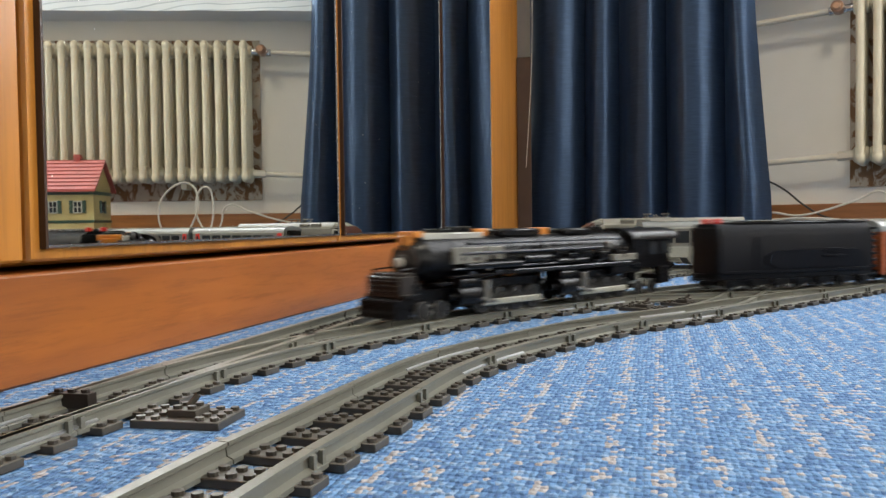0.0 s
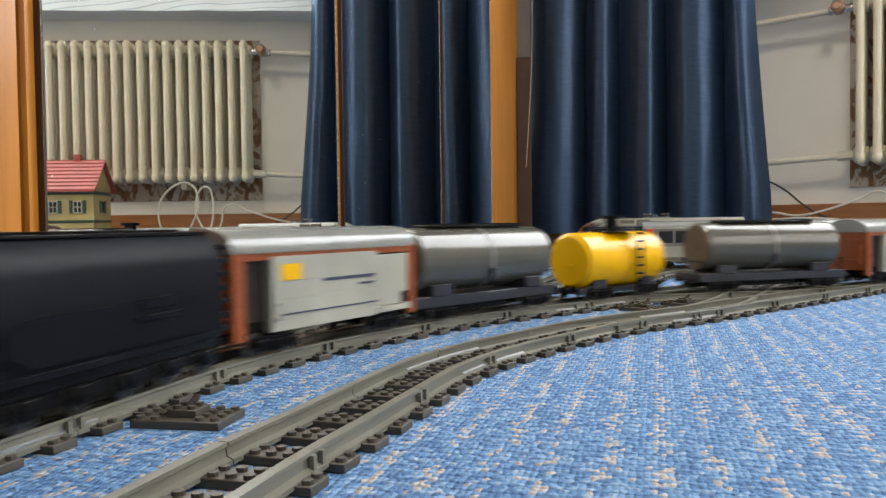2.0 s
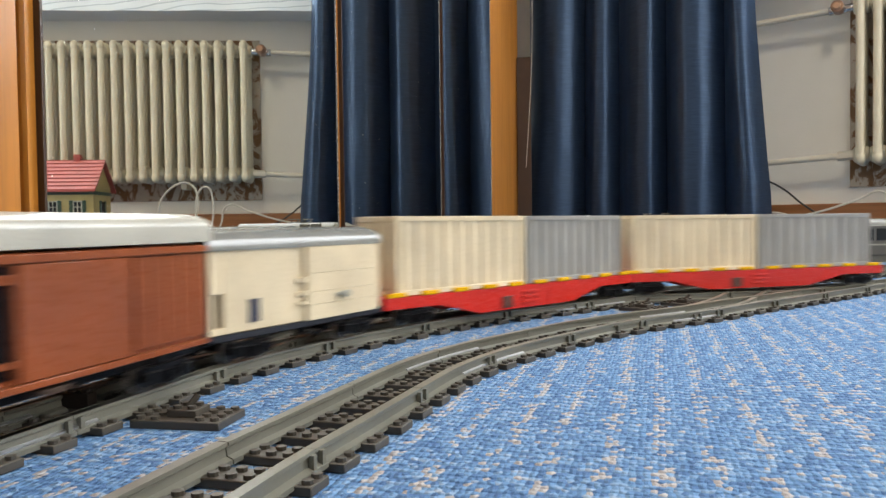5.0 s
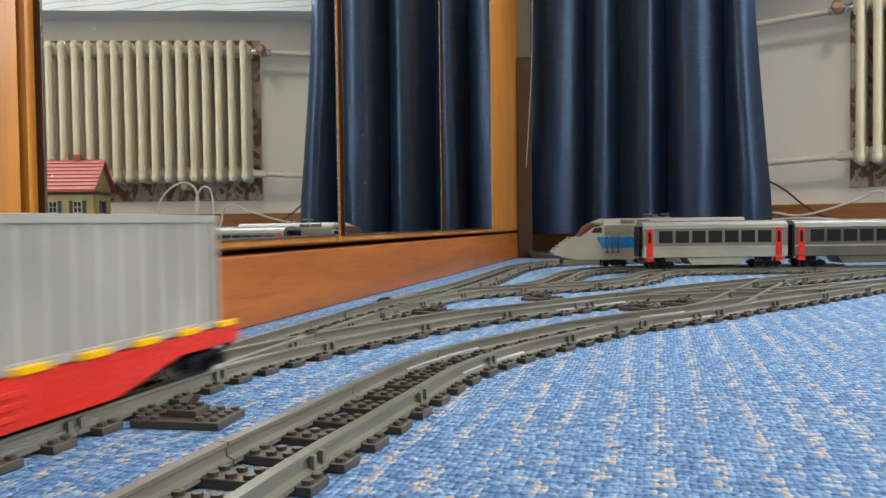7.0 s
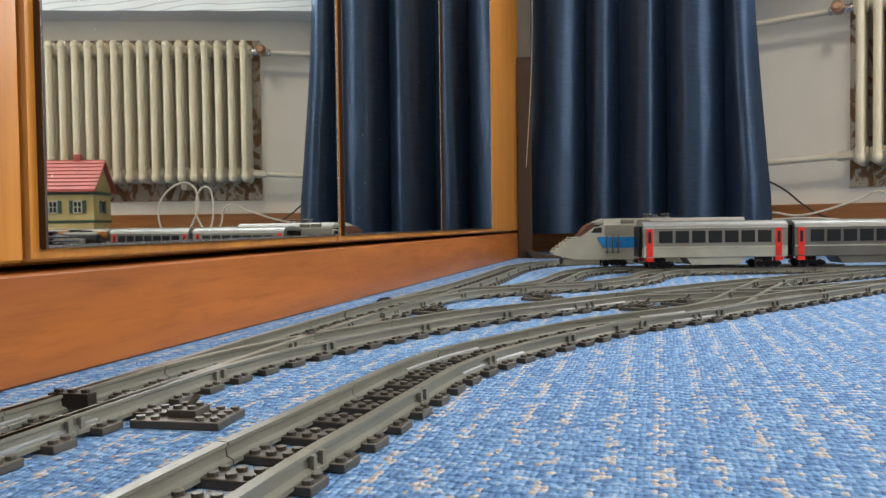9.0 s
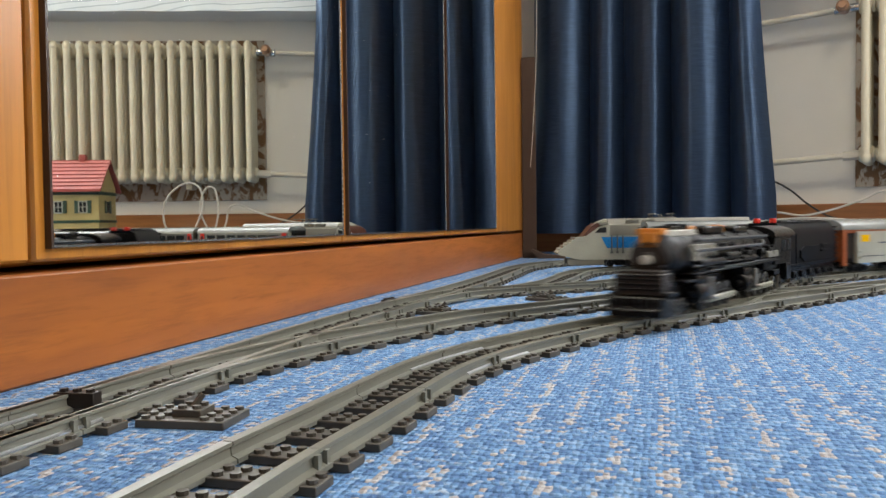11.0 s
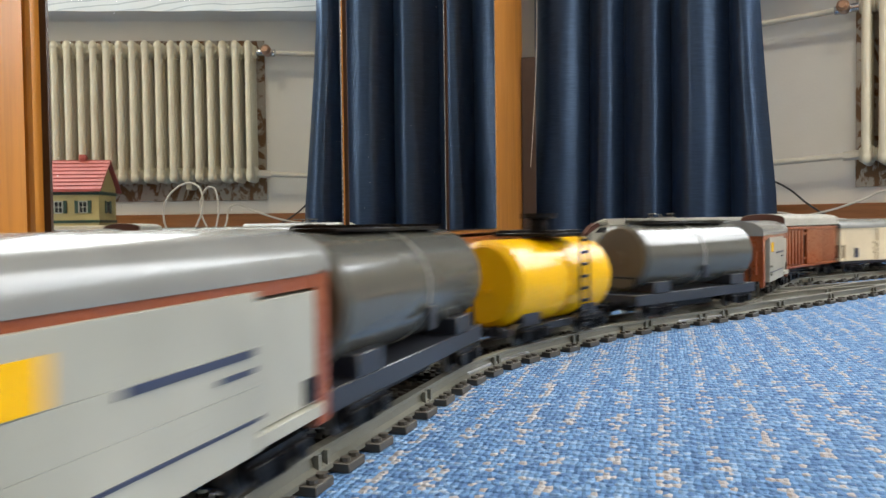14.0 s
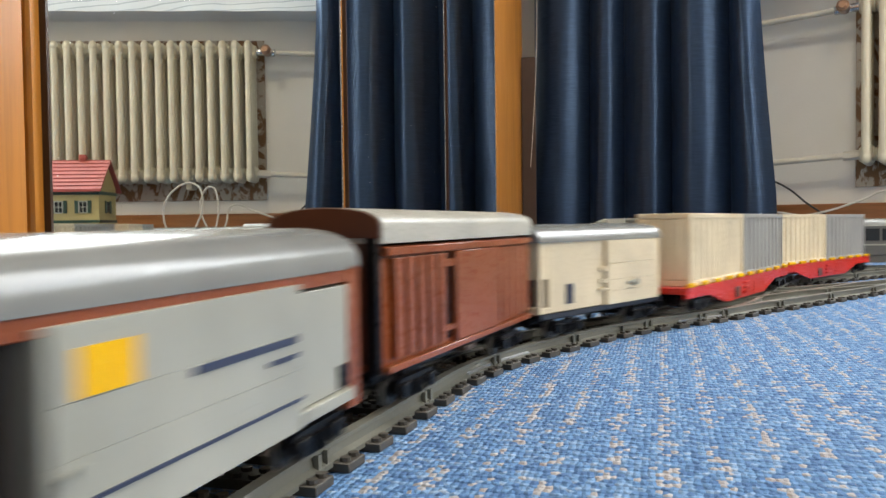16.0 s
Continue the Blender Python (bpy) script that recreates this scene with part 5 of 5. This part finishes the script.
# ---- the standing express train and the toy house
def express_coach(m, dark, label):
    r = thing("express_coach", m, label, "toy train coach", "express coaches")
    half, W = 0.134, 0.0285
    part("lower_body", box(nb(), -half, half, -W, W, 0.0330, 0.0520, 0.0010), "coach_grey" if dark else "pale", r, "pale grey lower side")
    part("upper_body", box(nb(), -half, half, -W + 0.0003, W - 0.0003, 0.0520, 0.0885, 0.0008), "coach_grey" if dark else "grey_olive", r, "dark grey window band")
    for y in (-1, 1):
        part("white_line", box(nb(), -half + 0.001, half - 0.001, *sorted((y * W, y * (W + 0.0008))), 0.0515, 0.0540), "white", r)
        part("eave_line", box(nb(), -half + 0.001, half - 0.001, *sorted((y * W, y * (W + 0.0010))), 0.0868, 0.0892), "white", r)
        for i in range(7):
            x = -half + 0.043 + i * 0.0305
            w = part("window", box(nb(), x - 0.0125, x + 0.0125, *sorted((y * W, y * (W + 0.0008))), 0.0605, 0.0825, 0.0002), "dark_glass", r, "dark coach window")
        for x in (-half + 0.017, half - 0.012):
            d = part("door", box(nb(), x - 0.006, x + 0.006, *sorted((y * W, y * (W + 0.0014))), 0.0350, 0.0865, 0.0004), "red", r, "red door")
            part("door_window", box(nb(), x - 0.0028, x + 0.0028, *sorted((y * (W + 0.0014), y * (W + 0.0019))), 0.0600, 0.0810), "dark_glass", d)
            part("step", box(nb(), x - 0.007, x + 0.007, *sorted((y * 0.020, y * (W + 0.002))), 0.0260, 0.0330, 0.0005), "red", r, "red step")
    part("roof", arched(nb(), W + 0.0005, 0.0890, 0.0120, -half, half, 14, lip=0.0006), "roof", r, "curved grey roof")
    for k in (-1, 1):
        part("gangway", box(nb(), *sorted((k * half, k * (half + 0.006))), -0.020, 0.020, 0.0350, 0.0920, 0.0012), "black", r, "black gangway")
    b = nb()
    prism(b, [(-half * 0.42, 0.0330), (half * 0.40, 0.0330), (half * 0.32, 0.0195), (-half * 0.34, 0.0195)], "y", -0.026, 0.026)
    part("belly_box", b, "pale" if not dark else "coach_grey", r)
    for x in (-half * 0.74, half * 0.74):
        bogie(r, x, 0.030, 0.0335)
    return r


def express_engine(m, label):
    r = thing("express_engine", m, label, "toy locomotive")
    h, W = 0.190, 0.0285
    side = [(-h, 0.0270), (-h, 0.0960), (h - 0.100, 0.0960), (h - 0.080, 0.0900), (h - 0.055, 0.0730), (h - 0.036, 0.0690), (h - 0.020, 0.0570), (h - 0.005, 0.0470), (h, 0.0415), (h - 0.003, 0.0375), (h - 0.030, 0.0300), (h - 0.045, 0.0270)]
    part("body", prism(nb(), side, "y", -W, W), "pale", r, "pale grey body with a stepped sloping nose")
    for i in range(5):
        x, z = h - 0.038 + i * 0.0075, 0.0700 - i * 0.0052
        part("nose_plate", box(nb(), x - 0.009, x + 0.004, -W + 0.003 + 0.001 * i, W - 0.003 - 0.001 * i, z - 0.006, z + 0.0012, 0.0004), "pale", r)
    part("windscreen", prism(nb(), [(h - 0.082, 0.0905), (h - 0.086, 0.0985), (h - 0.078, 0.0990), (h - 0.066, 0.0920), (h - 0.052, 0.0735), (h - 0.058, 0.0735)], "y", -W + 0.002, W - 0.002), "brown_dark", r, "brown tinted sloping windscreen")
    part("windscreen_frame", prism(nb(), [(h - 0.100, 0.0962), (h - 0.096, 0.1010), (h - 0.080, 0.1000), (h - 0.084, 0.0950)], "y", -W - 0.0004, W + 0.0004), "grey_olive", r)
    roof = part("roof", prism(nb(), [(-W + 0.0005, 0.0962), (-W + 0.003, 0.1010), (-W + 0.011, 0.1075), (W - 0.011, 0.1075), (W - 0.003, 0.1010), (W - 0.0005, 0.0962)], "x", -h + 0.001, h - 0.100), "grey_olive", r, "olive grey roof with sloping edges")
    part("roof_front", prism(nb(), [(h - 0.100, 0.0990), (h - 0.100, 0.1072), (h - 0.088, 0.1030), (h - 0.080, 0.0990)], "y", -W + 0.006, W - 0.006), "pale", roof)
    for y in (-1, 1):
        for x0 in (h - 0.134, h - 0.166):
            g = part("roof_grille", box(nb(), x0 - 0.026, x0, *sorted((y * (W - 0.008), y * (W - 0.0005))), 0.0985, 0.1045, 0.0005), "coach_grey", roof, "dark grey roof grille")
            for i in range(7):
                part("grille_bar", box(nb(), x0 - 0.0245 + i * 0.0036, x0 - 0.0230 + i * 0.0036, *sorted((y * (W - 0.008), y * (W + 0.0004))), 0.0990, 0.1052), "grey_olive", g)
        part("blue_band", prism(nb(), [(-h + 0.004, 0.0500), (h - 0.098, 0.0500), (h - 0.086, 0.0715), (-h + 0.004, 0.0715)], "y", *sorted((y * W, y * (W + 0.0012)))), "blue", r, "bright blue side band")
        part("white_line", box(nb(), -h + 0.004, h - 0.098, *sorted((y * W, y * (W + 0.0010))), 0.0462, 0.0492), "white", r)
        part("grey_band", box(nb(), -h + 0.004, h - 0.102, *sorted((y * W, y * (W + 0.0010))), 0.0745, 0.0940, 0.0003), "grey_olive", r)
        for x in (h - 0.106, h - 0.117, h - 0.128):
            part("handrail", cyl(nb(), (x, y * (W + 0.0034), 0.042), (x, y * (W + 0.0034), 0.076), 0.0013, 8), "coach_grey", r)
            part("handrail_foot", box(nb(), x - 0.0025, x + 0.0025, *sorted((y * W, y * (W + 0.0046))), 0.0395, 0.0435, 0.0004), "coach_grey", r)
        part("cab_window", prism(nb(), [(h - 0.096, 0.0800), (h - 0.074, 0.0800), (h - 0.082, 0.0890), (h - 0.096, 0.0910)], "y", *sorted((y * W, y * (W + 0.0008)))), "dark_glass", r)
        part("headlight", box(nb(), h - 0.028, h - 0.020, *sorted((y * (W - 0.012), y * (W - 0.004))), 0.0480, 0.0560, 0.0006), "grey", r)
        part("skirt", box(nb(), h - 0.092, h - 0.020, *sorted((y * 0.021, y * 0.0275)), 0.0165, 0.0285, 0.0010), "grey_olive", r)
        part("equipment_box", box(nb(), -0.030, 0.020, *sorted((y * 0.019, y * 0.0275)), 0.0175, 0.0275, 0.0010), "grey_olive", r)
    p = part("pantograph", box(nb(), -0.046, 0.004, -0.012, 0.012, 0.1072, 0.1095, 0.0005), "coach_grey", roof, "folded grey pantograph")
    for x in (-0.040, -0.021, -0.002):
        for y in (-0.010, 0.010):
            part("strut", cyl(nb(), (x, y, 0.1092), (x + 0.004, y, 0.1150), 0.0012, 8), "coach_grey", p)
    for x in (-0.040, -0.004):
        part("collector", box(nb(), x - 0.003, x + 0.005, -0.018, 0.018, 0.1146, 0.1166, 0.0004), "grey_olive", p)
    for x in (-h * 0.62, h * 0.36):
        bogie(r, x, 0.034, 0.0275)
    return r


def toy_house(m):
    r = thing("toy_house", m, "yellow toy house with red tiled roof and green shutters", "toy house")
    w, d = 0.115, 0.070
    part("wall", box(nb(), -w, w, -d, d, 0, 0.222, 0.0008), "house_yellow", r)
    b = nb()
    prism(b, [(-d, 0.222), (d, 0.222), (0, 0.295)], "x", -w, w)
    part("gable", b, "house_yellow", r)
    for k in (-1, 1):
        roof = None
        for i in range(8):
            t0, t1 = i / 8, (i + 1) / 8 + 0.02
            y0, z0, y1, z1 = k * (d + 0.016) * (1 - t0), 0.208 + 0.092 * t0, k * (d + 0.016) * (1 - t1), 0.208 + 0.092 * t1
            b = nb()
            lift = 0.004
            vs = [(y0, z0), (y1, z1), (y1, z1 + lift), (y0, z0 + lift + 0.004)]
            prism(b, vs, "x", -w - 0.012, w + 0.012)
            if roof is None:
                roof = part("roof", b, "roof_red", r, "stepped red tile rows")
            else:
                part("tile_row", b, "roof_red", roof)
    part("chimney", box(box(nb(), -0.055, -0.037, -0.006, 0.012, 0.285, 0.322, 0.0006), -0.057, -0.035, -0.008, 0.014, 0.310, 0.315, 0.0004), "roof_red", r)
    part("chimney", box(box(nb(), 0.055, 0.073, -0.006, 0.012, 0.285, 0.322, 0.0006), 0.053, 0.075, -0.008, 0.014, 0.310, 0.315, 0.0004), "roof_red", r)
    for y, xs in ((-d, (-0.07, 0.0, 0.07)), (d, (-0.07, 0.0, 0.07))):
        k = math.copysign(1, y)
        for x in xs:
            for z in (0.058, 0.148):
                win = part("window", box(nb(), x - 0.011, x + 0.011, *sorted((y, y + k * 0.002)), z, z + 0.032), "dark_glass", r, "small paned window")
                b = nb()
                for a in ((-0.013, -0.010, 0, 0.034), (0.010, 0.013, 0, 0.034), (-0.010, 0.010, 0.031, 0.034), (-0.010, 0.010, -0.002, 0.001), (-0.001, 0.001, 0, 0.032), (-0.010, 0.010, 0.015, 0.017)):
                    box(b, x + a[0], x + a[1], *sorted((y, y + k * 0.0032)), z + a[2], z + a[3])
                part("frame", b, "white", win)
                for s in (-1, 1):
                    part("shutter", box(nb(), *sorted((x + s * 0.0135, x + s * 0.024)), *sorted((y, y + k * 0.0034)), z - 0.002, z + 0.035, 0.0004), "green", win, "dark green shutter")
    for x in (-w, w):
        k = math.copysign(1, x)
        for z in (0.058, 0.148):
            win = part("window", box(nb(), *sorted((x, x + k * 0.002)), -0.011, 0.011, z, z + 0.032), "dark_glass", r, "small paned window")
            for s in (-1, 1):
                part("shutter", box(nb(), *sorted((x, x + k * 0.0034)), *sorted((s * 0.0135, s * 0.024)), z - 0.002, z + 0.035, 0.0004), "green", win, "dark green shutter")
    b = nb()
    box(b, -w - 0.002, w + 0.002, -d - 0.002, d + 0.002, 0.118, 0.126, 0.0004)
    box(b, -w - 0.002, w + 0.002, -d - 0.002, d + 0.002, 0.2, 0.21, 0.0004)
    part("beam", b, "green", r, "dark green beam")
    return r


express_coach(pose(0.094, 1.602, 0, 0, 0, 195), False, "grey and white toy express coach with red doors")
express_coach(pose(0.365, 1.6745, 0, 0, 0, 195), True, "dark grey toy express coach with red doors")
express_coach(pose(0.636, 1.747, 0, 0, 0, 195), True, "dark grey toy express coach with red doors")
express_engine(pose(-0.025, 1.667, 0, 0, 0, 195), "pale grey toy express engine with a blue band")
toy_house(pose(0.935, 2.04, 0, 0, 0, -18))

# ---- the freight train: distance of each car's ends behind the engine's front
loco = locomotive(0.2385, "black toy steam locomotive with light grey side rods")
coal = tender(0.130, "blue-black toy tender with red lamp caps")
box_one = box_car(0.109, "brown toy boxcar with a light grey door and grey roof")
tank_one = tank_car(0.1135, "shiny grey toy tank car on a slate frame")
tank_yellow = yellow_tank_car(0.078, "bright yellow toy tank car with a black ladder")
tank_two = copy_thing(tank_one, pose(0, 0, 0))
box_two = copy_thing(box_one, pose(0, 0, 0))
box_brown = brown_car(0.1225, "reddish brown toy boxcar with a pale grey roof")
box_white = white_car(0.1005, "cream toy refrigerator car with a grey roof")
flat_one = container_wagon(0.2000, "bright red toy container wagon with yellow cleats")
flat_two = copy_thing(flat_one, pose(0, 0, 0))
TRAIN = [(loco, 0.2950, 0.28), (coal, 0.6860, 0.18), (box_one, 0.945, 0.13), (tank_one, 1.1680, 0.155), (tank_yellow, 1.406, 0.10), (tank_two, 1.641, 0.165),
         (box_two, 1.903, 0.13), (box_brown, 2.1615, 0.17), (box_white, 2.40, 0.125), (flat_one, 2.712, 0.32), (flat_two, 3.115, 0.32)]
BOXES = []
for flat in (2.712, 3.115):
    for off, mat, label in ((0.0935, "tan", "cream corrugated toy shipping container"), (-0.0895, "container", "grey corrugated toy shipping container")):
        BOXES.append((container(pose(0, 0, 0), 0.0900, mat, label), flat, off))

LINE = LEAD[:-1] + ROUTE_ONE[:-1] + LOOP[:-1] + ROUTE_TWO[:-1] + TAIL
WAY = spline(LINE)
RUN = lengths(WAY)
START_ONE = RUN[16 * (len(LEAD) - 1)]
START_TWO = RUN[16 * (len(LEAD) + len(ROUTE_ONE) + len(LOOP) - 3)]


def travelled(t):
    """How far the engine's front has come along the way."""
    one, two = (lambda s: START_ONE + 1.2750 + 0.497 * s), (lambda s: START_TWO + 2.6201 + 0.480 * (s - 13.5) - 0.0055 * (s - 13.5) ** 2)
    if t <= 7.5:
        return one(t)
    if t >= 9.2:
        return two(t)
    u, span = (t - 7.5) / 1.7, 1.7
    return (2 * u ** 3 - 3 * u * u + 1) * one(7.5) + (u ** 3 - 2 * u * u + u) * span * 0.497 + (3 * u * u - 2 * u ** 3) * two(9.2) + (u ** 3 - u * u) * span * 0.527


def car_pose(t, behind, base, lift=0.0, ahead=0.0):
    s = travelled(t) - behind
    a, b = at(WAY, RUN, s + base / 2), at(WAY, RUN, s - base / 2)
    q = (a + b) / 2
    h = math.atan2(a[1] - b[1], a[0] - b[0])
    return pose(q[0] + ahead * math.cos(h), q[1] + ahead * math.sin(h), lift, 0, 0, math.degrees(h))


def motions():
    times = [i * 0.1 for i in range(161)]
    for ob, behind, base in TRAIN:
        walk(ob, [(t, car_pose(t, behind, base)) for t in times])
    for ob, behind, off in BOXES:
        walk(ob, [(t, car_pose(t, behind, 0.32, 0.0388, off)) for t in times])


motions()
